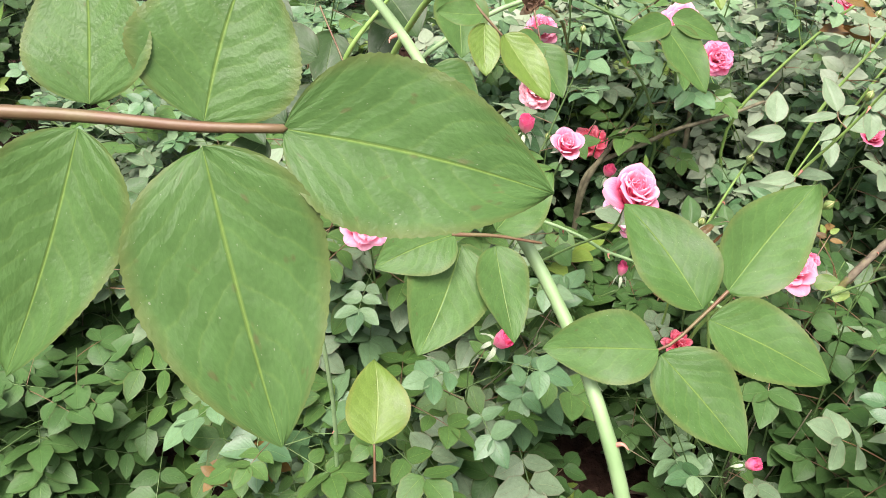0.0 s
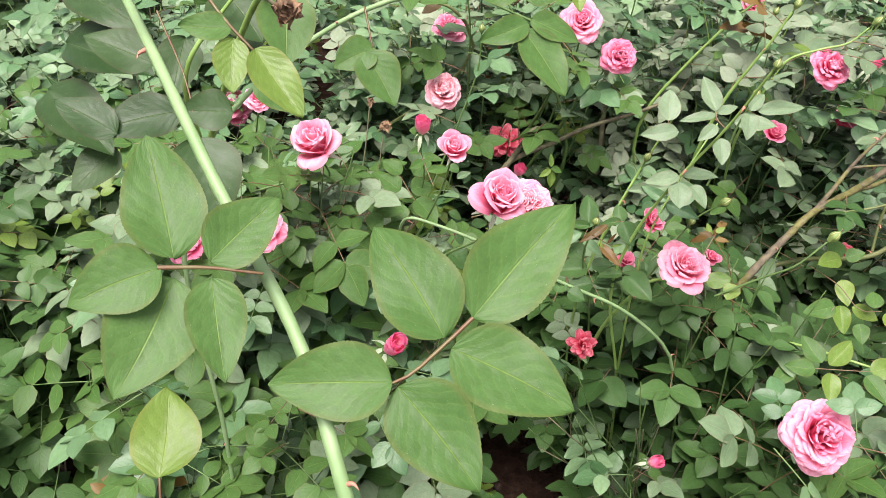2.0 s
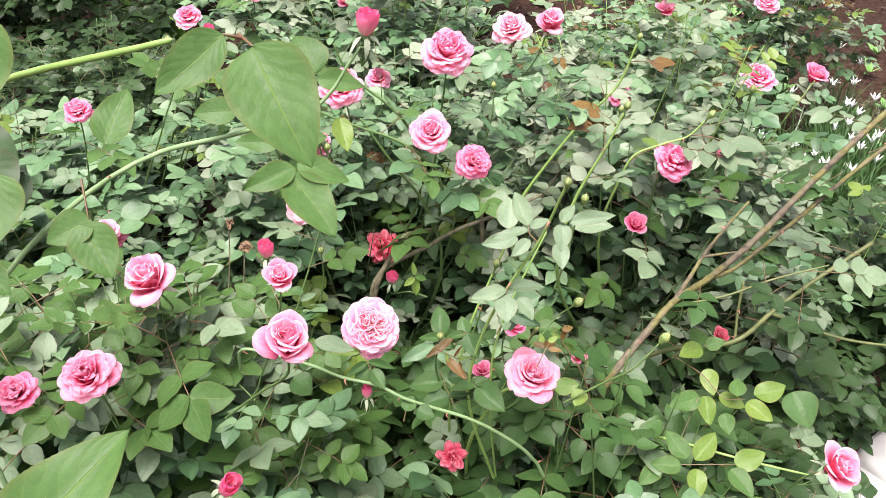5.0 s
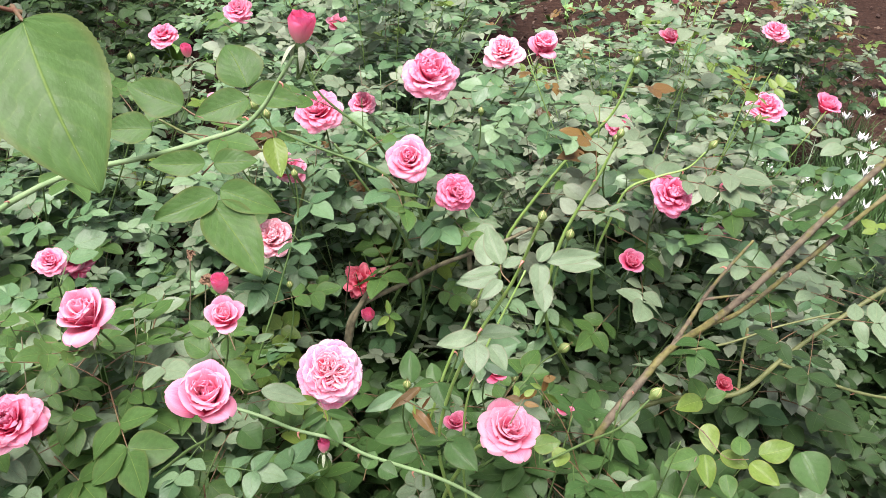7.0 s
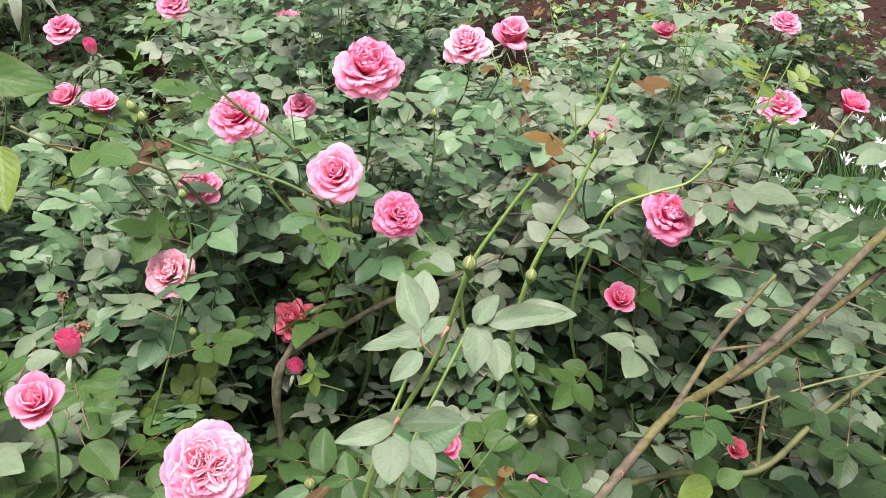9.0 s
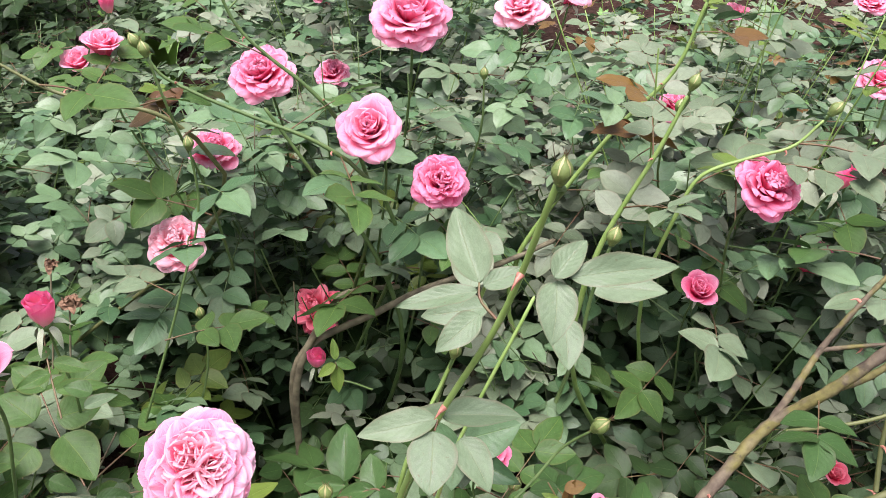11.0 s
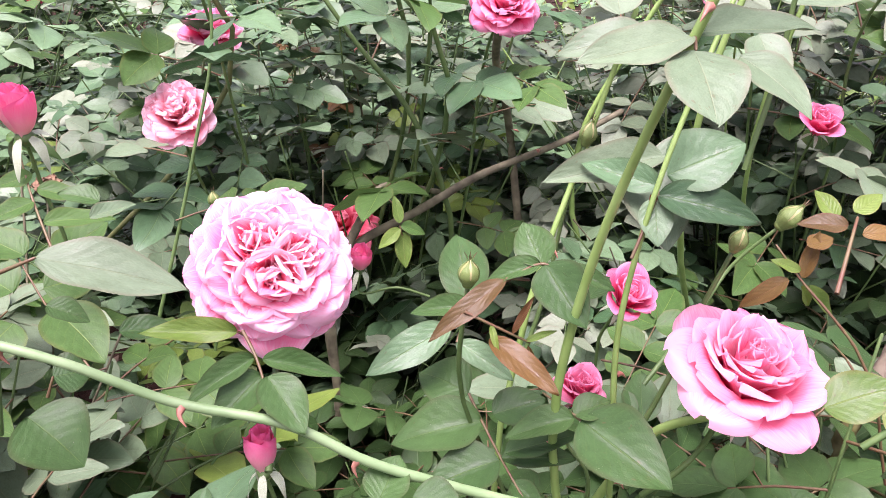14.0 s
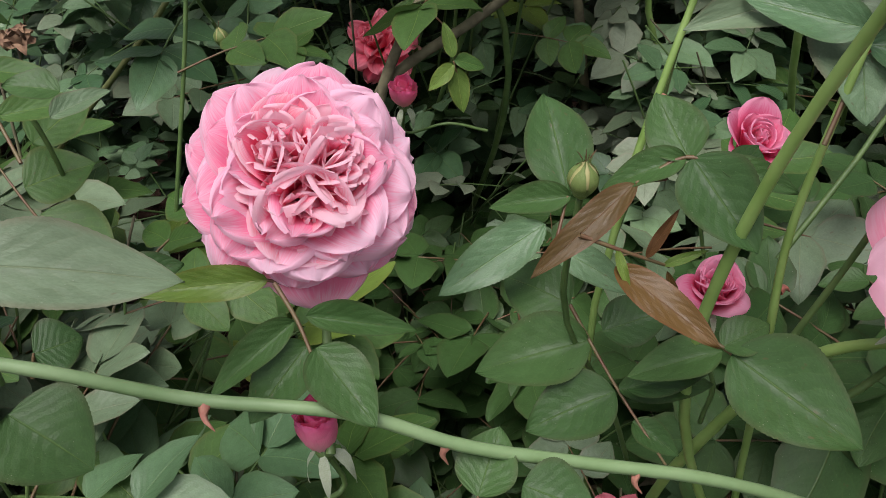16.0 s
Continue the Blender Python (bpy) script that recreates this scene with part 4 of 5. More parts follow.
spray(ARCH, (0.240, -0.576, 0.781), [(0.169, 0.597, 1.225), (0.176, 0.574, 1.207)], [
    ((0.171, 0.570, 1.205), (0.194, 0.542, 1.178), 0.032, "FRESH"),
    ((0.178, 0.574, 1.206), (0.151, 0.556, 1.201), 0.026, "FRESH"),
    ((0.182, 0.621, 1.239), (0.195, 0.660, 1.264), 0.029, "FRESH"),
    ((0.116, 0.589, 1.236), (0.120, 0.547, 1.204), 0.041, "FRESH"),
    ((0.101, 0.537, 1.202), (0.134, 0.524, 1.182), 0.030, "FRESH")])
spray(ARCH, (0.135, -0.643, 0.754), [(0.322, 0.762, 1.193), (0.281, 0.764, 1.202), (0.272, 0.768, 1.207)], [
    ((0.320, 0.787, 1.215), (0.301, 0.815, 1.242), 0.038, "FRESH"),
    ((0.272, 0.768, 1.207), (0.230, 0.777, 1.222), 0.033, "FRESH"),
    ((0.321, 0.780, 1.208), (0.281, 0.762, 1.200), 0.027, "FRESH"),
    ((0.321, 0.783, 1.212), (0.364, 0.782, 1.202), 0.022, "FRESH"),
    ((0.251, 0.751, 1.196), (0.214, 0.746, 1.199), 0.026, "FRESH"),
    ((0.291, 0.735, 1.175), (0.249, 0.730, 1.178), 0.021, "FRESH")])
spray(ARCH, (0.135, -0.643, 0.754), [], [
    ((0.297, 0.736, 1.175), (0.330, 0.741, 1.174), 0.022, "FRESH"),
    ((0.301, 0.717, 1.158), (0.257, 0.696, 1.149), 0.026, "FRESH"),
    ((0.303, 0.720, 1.161), (0.349, 0.713, 1.146), 0.026, "FRESH"),
    ((0.297, 0.711, 1.154), (0.336, 0.672, 1.113), 0.040, "FRESH"),
    ((0.341, 0.757, 1.185), (0.348, 0.733, 1.163), 0.019, "YOUNG")])
spray(b["front"]["ob"], (0.145, -0.458, 0.877), [(0.339, 0.859, 0.787), (0.345, 0.848, 0.780), (0.349, 0.837, 0.773)], [
    ((0.344, 0.848, 0.780), (0.316, 0.828, 0.774), 0.011, "SHADE"),
    ((0.347, 0.844, 0.773), (0.327, 0.823, 0.765), 0.019, "SHADE"),
    ((0.350, 0.840, 0.775), (0.366, 0.817, 0.761), 0.020, "SHADE"),
    ((0.346, 0.856, 0.773), (0.382, 0.851, 0.764), 0.011, "SHADE")])
spray(b["front"]["ob"], (-0.086, -0.412, 0.907), [(0.443, 0.902, 0.705), (0.448, 0.887, 0.698), (0.455, 0.866, 0.690), (0.467, 0.837, 0.677)], [
    ((0.443, 0.902, 0.705), (0.417, 0.921, 0.711), 0.031, "SHADE"),
    ((0.448, 0.887, 0.698), (0.398, 0.885, 0.693), 0.032, "SHADE"),
    ((0.454, 0.889, 0.700), (0.484, 0.892, 0.704), 0.023, "SHADE"),
    ((0.454, 0.866, 0.689), (0.415, 0.859, 0.682), 0.029, "SHADE"),
    ((0.455, 0.866, 0.690), (0.494, 0.862, 0.691), 0.015, "SHADE"),
    ((0.458, 0.854, 0.684), (0.473, 0.839, 0.679), 0.012, "SHADE"),
    ((0.456, 0.859, 0.700), (0.494, 0.862, 0.705), 0.016, "SHADE")])
spray(b["front"]["ob"], (-0.196, -0.350, 0.916), [(0.492, 0.851, 0.724), (0.477, 0.869, 0.728)], [
    ((0.492, 0.851, 0.724), (0.524, 0.811, 0.716), 0.036, "SHADE"),
    ((0.489, 0.854, 0.725), (0.508, 0.858, 0.730), 0.016, "SHADE"),
    ((0.489, 0.853, 0.724), (0.454, 0.854, 0.717), 0.017, "SHADE")])
spray(b["front"]["ob"], (-0.197, -0.482, 0.853), [(0.485, 0.873, 0.797), (0.476, 0.877, 0.798), (0.460, 0.874, 0.792)], [
    ((0.477, 0.876, 0.797), (0.472, 0.899, 0.809), 0.020, "SHADE"),
    ((0.478, 0.876, 0.798), (0.490, 0.845, 0.783), 0.025, "SHADE"),
    ((0.485, 0.873, 0.797), (0.506, 0.858, 0.794), 0.010, "SHADE"),
    ((0.476, 0.877, 0.798), (0.448, 0.877, 0.791), 0.012, "SHADE")])
spray(b["front"]["ob"], (-0.156, -0.480, 0.864), [], [
    ((0.459, 0.873, 0.794), (0.420, 0.855, 0.777), 0.011, "BRONZE"),
    ((0.449, 0.858, 0.772), (0.475, 0.828, 0.760), 0.013, "BRONZE")])
spray(b["front"]["ob"], (-0.115, -0.562, 0.819), [(0.438, 0.907, 0.736), (0.447, 0.924, 0.748)], [
    ((0.447, 0.925, 0.749), (0.445, 0.963, 0.775), 0.028, "SHADE"),
    ((0.448, 0.923, 0.748), (0.414, 0.927, 0.746), 0.014, "SHADE"),
    ((0.436, 0.916, 0.741), (0.388, 0.901, 0.724), 0.020, "LEAF"),
    ((0.438, 0.907, 0.736), (0.465, 0.886, 0.725), 0.014, "LEAF")])
spray(b["front"]["ob"], (0.316, -0.392, 0.864), [], [
    ((0.253, 0.859, 0.771), (0.267, 0.866, 0.769), 0.021, "SHADE"),
    ((0.247, 0.840, 0.765), (0.271, 0.826, 0.749), 0.035, "SHADE"),
    ((0.276, 0.885, 0.775), (0.299, 0.893, 0.770), 0.015, "SHADE"),
    ((0.257, 0.954, 0.813), (0.237, 0.954, 0.820), 0.015, "SHADE"),
    ((0.254, 0.943, 0.809), (0.274, 0.958, 0.808), 0.011, "PALE"),
    ((0.244, 0.891, 0.789), (0.263, 0.889, 0.781), 0.013, "SHADE")])
spray(b["front"]["ob"], (0.008, -0.294, 0.956), [], [
    ((0.393, 0.808, 0.727), (0.404, 0.829, 0.733), 0.021, "SHADE"),
    ((0.408, 0.810, 0.727), (0.430, 0.799, 0.724), 0.023, "SHADE"),
    ((0.506, 0.906, 0.756), (0.525, 0.924, 0.761), 0.014, "SHADE")])
spray(b["front"]["ob"], (0.311, -0.368, 0.876), [], [
    ((0.285, 0.812, 0.855), (0.334, 0.814, 0.838), 0.021, "PALE")])
spray(b["right"]["ob"], (-0.242, -0.436, 0.867), [(0.820, 0.972, 0.640), (0.851, 0.930, 0.640), (0.875, 0.890, 0.630), (0.897, 0.880, 0.640)], [
    ((0.853, 0.962, 0.668), (0.812, 0.945, 0.668), 0.0290, "YOUNG"),
    ((0.856, 0.968, 0.666), (0.850, 1.004, 0.670), 0.0270, "FRESH"),
    ((0.858, 0.960, 0.672), (0.886, 0.962, 0.682), 0.0230, "FRESH"),
    ((0.862, 0.945, 0.640), (0.862, 0.905, 0.622), 0.0280, "YOUNG"),
    ((0.836, 0.897, 0.630), (0.786, 0.886, 0.624), 0.0310, "FRESH"),
    ((0.846, 0.900, 0.628), (0.842, 0.856, 0.612), 0.0270, "YOUNG"),
    ((0.876, 0.915, 0.610), (0.912, 0.895, 0.604), 0.0250, "YOUNG"),
    ((0.890, 0.890, 0.636), (0.898, 0.920, 0.644), 0.0260, "FRESH"),
    ((0.916, 0.890, 0.636), (0.966, 0.898, 0.644), 0.0330, "YOUNG"),
    ((0.896, 0.872, 0.642), (0.922, 0.836, 0.640), 0.0290, "YOUNG"),
    ((0.868, 0.872, 0.620), (0.866, 0.842, 0.606), 0.0240, "FRESH"),
    ((0.973, 0.890, 0.640), (0.985, 0.838, 0.620), 0.0520, "SHADE")])
spray(b["right"]["ob"], (-0.10, -0.40, 0.90), [(0.760, 0.800, 0.600), (0.800, 0.790, 0.610), (0.850, 0.780, 0.620)], [
    ((0.790, 0.800, 0.612), (0.770, 0.842, 0.624), 0.0290, "FRESH"),
    ((0.800, 0.796, 0.612), (0.838, 0.830, 0.628), 0.0290, "YOUNG"),
    ((0.780, 0.792, 0.606), (0.738, 0.800, 0.604), 0.0270, "FRESH"),
    ((0.850, 0.780, 0.620), (0.896, 0.790, 0.630), 0.0310, "YOUNG"),
    ((0.842, 0.774, 0.618), (0.862, 0.734, 0.606), 0.0300, "FRESH"),
    ((0.800, 0.784, 0.608), (0.790, 0.744, 0.592), 0.0280, "YOUNG"),
    ((0.752, 0.800, 0.600), (0.716, 0.776, 0.588), 0.0260, "FRESH")])
spray(b["front"]["ob"], (-0.065, -0.537, 0.841), [], [
    ((0.543, 0.995, 0.883), (0.548, 1.036, 0.910), 0.0324, "PALE"),
    ((0.556, 0.981, 0.876), (0.505, 0.979, 0.871), 0.0252, "PALE"),
    ((0.632, 0.992, 0.888), (0.689, 0.985, 0.888), 0.0270, "PALE"),
    ((0.545, 0.914, 0.832), (0.483, 0.910, 0.825), 0.0216, "PALE"),
    ((0.538, 0.915, 0.832), (0.581, 0.909, 0.831), 0.0216, "PALE"),
    ((0.534, 0.909, 0.828), (0.535, 0.872, 0.805), 0.0342, "PALE"),
    ((0.612, 0.971, 0.874), (0.612, 0.938, 0.852), 0.0252, "PALE")])
spray(b["front"]["ob"], (-0.011, -0.535, 0.845), [(0.548, 0.819, 0.990), (0.539, 0.829, 0.997), (0.539, 0.836, 1.001)], [
    ((0.539, 0.836, 1.001), (0.527, 0.873, 1.024), 0.0225, "PALE"),
    ((0.538, 0.832, 0.999), (0.497, 0.826, 0.994), 0.0126, "PALE"),
    ((0.539, 0.822, 0.992), (0.517, 0.806, 0.982), 0.0153, "PALE"),
    ((0.541, 0.835, 1.000), (0.564, 0.842, 1.005), 0.0126, "PALE"),
    ((0.577, 0.838, 1.003), (0.595, 0.855, 1.015), 0.0153, "PALE"),
    ((0.585, 0.838, 1.003), (0.643, 0.844, 1.008), 0.0171, "PALE"),
    ((0.579, 0.841, 0.999), (0.575, 0.813, 0.981), 0.0216, "PALE")])
spray(b["front"]["ob"], (0.030, -0.398, 0.917), [(0.519, 0.832, 0.913), (0.517, 0.824, 0.909)], [
    ((0.518, 0.830, 0.912), (0.474, 0.820, 0.908), 0.0189, "PALE"),
    ((0.521, 0.832, 0.913), (0.566, 0.833, 0.911), 0.0189, "PALE"),
    ((0.516, 0.823, 0.909), (0.514, 0.791, 0.895), 0.0279, "PALE"),
    ((0.531, 0.820, 0.907), (0.547, 0.794, 0.895), 0.0198, "PALE")])
spray(b["left"]["ob"], (0.270, -0.383, 0.884), [(0.223, 0.960, 0.702), (0.190, 0.999, 0.728), (0.169, 1.027, 0.747)], [
    ((0.172, 1.002, 0.735), (0.140, 1.016, 0.751), 0.034, "FRESH"),
    ((0.188, 1.008, 0.733), (0.220, 1.024, 0.730), 0.033, "FRESH"),
    ((0.177, 0.982, 0.725), (0.164, 0.953, 0.717), 0.034, "FRESH"),
    ((0.196, 0.995, 0.725), (0.230, 0.966, 0.702), 0.038, "FRESH"),
    ((0.190, 1.032, 0.743), (0.216, 1.064, 0.749), 0.029, "FRESH"),
    ((0.173, 1.028, 0.747), (0.142, 1.041, 0.761), 0.028, "FRESH")])
spray(b["left"]["ob"], (0.282, -0.439, 0.853), [(0.222, 0.962, 0.778), (0.202, 1.000, 0.804), (0.192, 1.024, 0.820)], [
    ((0.184, 1.031, 0.826), (0.215, 1.025, 0.813), 0.014, "FRESH"),
    ((0.202, 1.009, 0.809), (0.185, 0.996, 0.808), 0.012, "FRESH"),
    ((0.206, 1.001, 0.803), (0.234, 1.001, 0.794), 0.014, "FRESH"),
    ((0.206, 0.992, 0.799), (0.186, 0.975, 0.797), 0.014, "FRESH"),
    ((0.213, 0.981, 0.791), (0.249, 0.994, 0.786), 0.015, "FRESH")])
spray(b["front"]["ob"], (-0.313, -0.532, 0.787), [(0.660, 0.850, 0.660), (0.630, 0.860, 0.746), (0.618, 0.870, 0.762), (0.608, 0.880, 0.774), (0.597, 0.890, 0.790)], [
    ((0.601, 0.880, 0.776), (0.579, 0.885, 0.759), 0.01, "BRONZE"),
    ((0.608, 0.880, 0.776), (0.615, 0.885, 0.799), 0.008, "BRONZE"),
    ((0.608, 0.880, 0.771), (0.618, 0.885, 0.755), 0.008, "YOUNG"),
    ((0.612, 0.880, 0.771), (0.633, 0.885, 0.747), 0.007, "YOUNG"),
    ((0.606, 0.880, 0.780), (0.592, 0.885, 0.785), 0.006, "YOUNG"),
    ((0.607, 0.880, 0.794), (0.623, 0.885, 0.794), 0.01, "BRONZE")])
spray(b["front"]["ob"], (-0.130, -0.460, 0.879), [(0.551, 0.769, 0.841), (0.568, 0.792, 0.856)], [
    ((0.564, 0.790, 0.854), (0.548, 0.795, 0.855), 0.0079, "BRONZE"),
    ((0.568, 0.794, 0.857), (0.580, 0.799, 0.861), 0.0074, "YOUNG"),
    ((0.567, 0.786, 0.853), (0.583, 0.782, 0.853), 0.0074, "BRONZE"),
    ((0.561, 0.793, 0.855), (0.559, 0.806, 0.861), 0.0069, "YOUNG")])
spray(b["front"]["ob"], (-0.328, -0.493, 0.806), [], [
    ((0.590, 0.816, 0.749), (0.621, 0.813, 0.760), 0.024, "YOUNG"),
    ((0.625, 0.805, 0.757), (0.612, 0.791, 0.743), 0.023, "YOUNG")])
spray(b["front"]["ob"], (0.131, -0.618, 0.775), [(0.345, 0.872, 0.770), (0.335, 0.866, 0.782)], [
    ((0.335, 0.866, 0.782), (0.293, 0.862, 0.788), 0.012, "YOUNG")])
spray(b["front"]["ob"], (-0.272, -0.659, 0.701), [(0.516, 0.868, 0.802), (0.533, 0.886, 0.826)], [
    ((0.534, 0.888, 0.828), (0.501, 0.909, 0.835), 0.016, "LEAF"),
    ((0.538, 0.891, 0.832), (0.574, 0.891, 0.846), 0.033, "LEAF"),
    ((0.532, 0.885, 0.825), (0.573, 0.863, 0.819), 0.020, "LEAF"),
    ((0.531, 0.885, 0.824), (0.528, 0.868, 0.807), 0.016, "LEAF")])

spray(b["front"]["ob"], (-0.20, -0.66, 0.72), [(0.438, 0.862, 0.785), (0.450, 0.860, 0.778), (0.468, 0.860, 0.766)], [
    ((0.460, 0.860, 0.772), (0.470, 0.862, 0.790), 0.0040, "BRONZE"),
    ((0.466, 0.860, 0.767), (0.480, 0.858, 0.773), 0.0036, "YOUNG"),
    ((0.467, 0.859, 0.765), (0.471, 0.848, 0.746), 0.0040, "BRONZE"),
    ((0.450, 0.860, 0.778), (0.452, 0.850, 0.768), 0.0034, "YOUNG")])
spray(b["hollow"]["ob"], (0.0, -0.60, 0.80), [(0.420, 1.130, 0.660), (0.417, 1.122, 0.685), (0.415, 1.120, 0.700)], [
    ((0.417, 1.122, 0.694), (0.417, 1.112, 0.666), 0.0140, "YOUNG"),
    ((0.415, 1.120, 0.698), (0.396, 1.116, 0.684), 0.0110, "YOUNG"),
    ((0.416, 1.122, 0.700), (0.436, 1.124, 0.690), 0.0120, "FRESH"),
    ((0.415, 1.122, 0.702), (0.412, 1.132, 0.722), 0.0090, "YOUNG")])

# ---- canes near the path ----
cane(TALL, [(0.250, 0.140, -0.01), (0.246, 0.138, 0.60), (0.226, 0.160, 1.00), (0.209, 0.194, 1.170), (0.194, 0.224, 1.217), (0.175, 0.266, 1.243), (0.136, 0.319, 1.280), (0.100, 0.376, 1.305), (0.069, 0.430, 1.312)], 0.0037, 0.0024, WAXY, 5, spike_size=0.6)
withered(TALL_B, 0.154, 0.394, 1.321, 0.015, (0.5, -0.3, 0.2), (0.108, 0.392, 1.336))
cane(TALL, [(0.246, 0.138, 0.60), (0.02, 0.16, 1.00), (-0.04, 0.145, 1.30), (0.00, 0.143, 1.385), (0.054, 0.150, 1.389)], 0.0030, 0.0013, STEM, 0)
cane(ARCH, [(-0.02, 0.62, -0.01), (-0.03, 0.64, 0.60), (0.01, 0.70, 1.04), (0.175, 0.757, 1.154), (0.242, 0.757, 1.17), (0.289, 0.757, 1.184), (0.32, 0.757, 1.196), (0.337, 0.757, 1.213), (0.35, 0.757, 1.233), (0.363, 0.757, 1.252)], 0.0030, 0.0013, WAXY, 5, spike_size=0.5)
cane(ARCH, [(0.01, 0.66, 1.04), (0.10, 0.58, 1.24), (0.20, 0.46, 1.36), (0.30, 0.425, 1.396)], 0.0028, 0.0014, CANE, 0)
cane(ARCH, [(0.01, 0.66, 1.04), (0.02, 0.64, 1.15), (0.06, 0.66, 1.20)], 0.0028, 0.0014, CANE, 0)
rose(ARCH_B, "bud", 0.370, 0.760, 1.275, 0.024, (0.15, -0.1, 1), "pink", (0.363, 0.757, 1.252))
f_ob = b["front"]["ob"]
cane(f_ob, [(0.60, 0.93, -0.01), (0.535, 0.88, 0.45), (0.481, 0.857, 0.738), (0.492, 0.850, 0.810), (0.519, 0.831, 0.912), (0.549, 0.816, 0.994), (0.566, 0.793, 1.080)], 0.0027, 0.0015, CANE, 5)
cane(f_ob, [(0.60, 0.95, -0.01), (0.53, 0.88, 0.50), (0.511, 0.862, 0.714), (0.513, 0.869, 0.762), (0.523, 0.876, 0.810), (0.58, 0.92, 0.93)], 0.0020, 0.0012, CANE, 3)
cane(f_ob, [(0.52, 1.02, 0.0), (0.492, 0.984, 0.706), (0.505, 0.993, 0.741), (0.524, 1.010, 0.779), (0.56, 1.02, 0.88)], 0.0023, 0.0016, CANE, 1)
cane(f_ob, [(0.50, 0.95, 0.30), (0.500, 0.881, 0.611), (0.517, 0.873, 0.660), (0.535, 0.858, 0.707), (0.56, 0.84, 0.73)], 0.0032, 0.0021, CANE, 1)
cane(f_ob, [(0.62, 0.86, 0.30), (0.56, 0.82, 0.62), (0.474, 0.818, 0.698), (0.423, 0.819, 0.723), (0.390, 0.820, 0.740), (0.361, 0.823, 0.760), (0.311, 0.826, 0.778), (0.277, 0.826, 0.800), (0.23, 0.83, 0.818), (0.196, 0.836, 0.824), (0.175, 0.862, 0.76)], 0.0026, 0.0019, WAXY, 6)
r_ob = b["right"]["ob"]
cane(r_ob, [(0.62, 0.96, -0.01), (0.68, 0.95, 0.50), (0.728, 0.962, 0.637), (0.772, 0.996, 0.668), (0.820, 1.030, 0.702), (0.868, 1.030, 0.750), (0.918, 1.034, 0.808), (0.990, 1.060, 0.885), (1.075, 1.090, 0.970), (1.17, 1.13, 1.04)], 0.0066, 0.0042, GREY_WOOD, 5, knots=0.10)
cane(r_ob, [(0.868, 1.032, 0.748), (0.900, 1.046, 0.745), (0.980, 1.060, 0.815), (1.080, 1.070, 0.930), (1.20, 1.10, 1.02)], 0.0036, 0.0030, GREY_WOOD, 3, knots=0.10)
cane(r_ob, [(0.818, 1.028, 0.700), (0.848, 1.050, 0.738), (0.868, 1.066, 0.765), (0.896, 1.075, 0.812), (0.93, 1.09, 0.85)], 0.0040, 0.0020, GREY_WOOD, 2, knots=0.12)
cane(r_ob, [(0.868, 1.066, 0.765), (0.900, 1.060, 0.775), (0.930, 1.060, 0.778)], 0.0024, 0.0014, GREY_WOOD, 1, knots=0.12)
cane(r_ob, [(0.835, 1.022, 0.706), (0.890, 1.010, 0.730), (0.960, 1.020, 0.750), (1.040, 1.010, 0.785)], 0.0020, 0.0013, OLIVE, 1)
cane(r_ob, [(0.66, 1.02, 0.20), (0.735, 1.050, 0.520), (0.840, 1.040, 0.590), (0.923, 0.995, 0.648), (1.000, 1.040, 0.672), (1.080, 1.080, 0.700), (1.18, 1.12, 0.74)], 0.0044, 0.0034, OLIVE, 3, knots=0.08)
cane(r_ob, [(0.923, 1.000, 0.652), (0.926, 1.020, 0.690), (0.930, 1.036, 0.735)], 0.0024, 0.0020, OLIVE, 1)
cane(r_ob, [(0.990, 1.035, 0.668), (1.10, 1.00, 0.64), (1.22, 0.99, 0.62)], 0.0028, 0.0020, OLIVE, 1, knots=0.08)
cane(r_ob, [(0.72, 0.94, 0.52), (0.800, 0.850, 0.585), (0.880, 0.800, 0.600), (0.960, 0.770, 0.600)], 0.0026, 0.0016, CANE, 1)
cane(b["back"]["ob"], [(0.33, 1.24, 0.0), (0.335, 1.245, 0.40), (0.358, 1.260, 0.600), (0.379, 1.270, 0.635), (0.399, 1.290, 0.657), (0.420, 1.320, 0.645), (0.465, 1.380, 0.608)], 0.0054, 0.0034, WOOD, 1)
cane(b["back"]["ob"], [(0.335, 1.245, 0.42), (0.357, 1.265, 0.597), (0.442, 1.290, 0.633), (0.510, 1.315, 0.656), (0.537, 1.324, 0.661), (0.599, 1.340, 0.675), (0.665, 1.360, 0.696)], 0.0050, 0.0032, WOOD, 2)
cane(b["back"]["ob"], [(0.58, 1.43, 0.0), (0.568, 1.436, 0.513), (0.557, 1.443, 0.652), (0.520, 1.30, 0.79), (0.518, 1.262, 0.82)], 0.0060, 0.0036, WOOD, 1)
cane(b["hollow"]["ob"], [(0.36, 1.10, 0.0), (0.45, 1.05, 0.25), (0.62, 1.00, 0.36)], 0.0060, 0.0040, WOOD, 2)

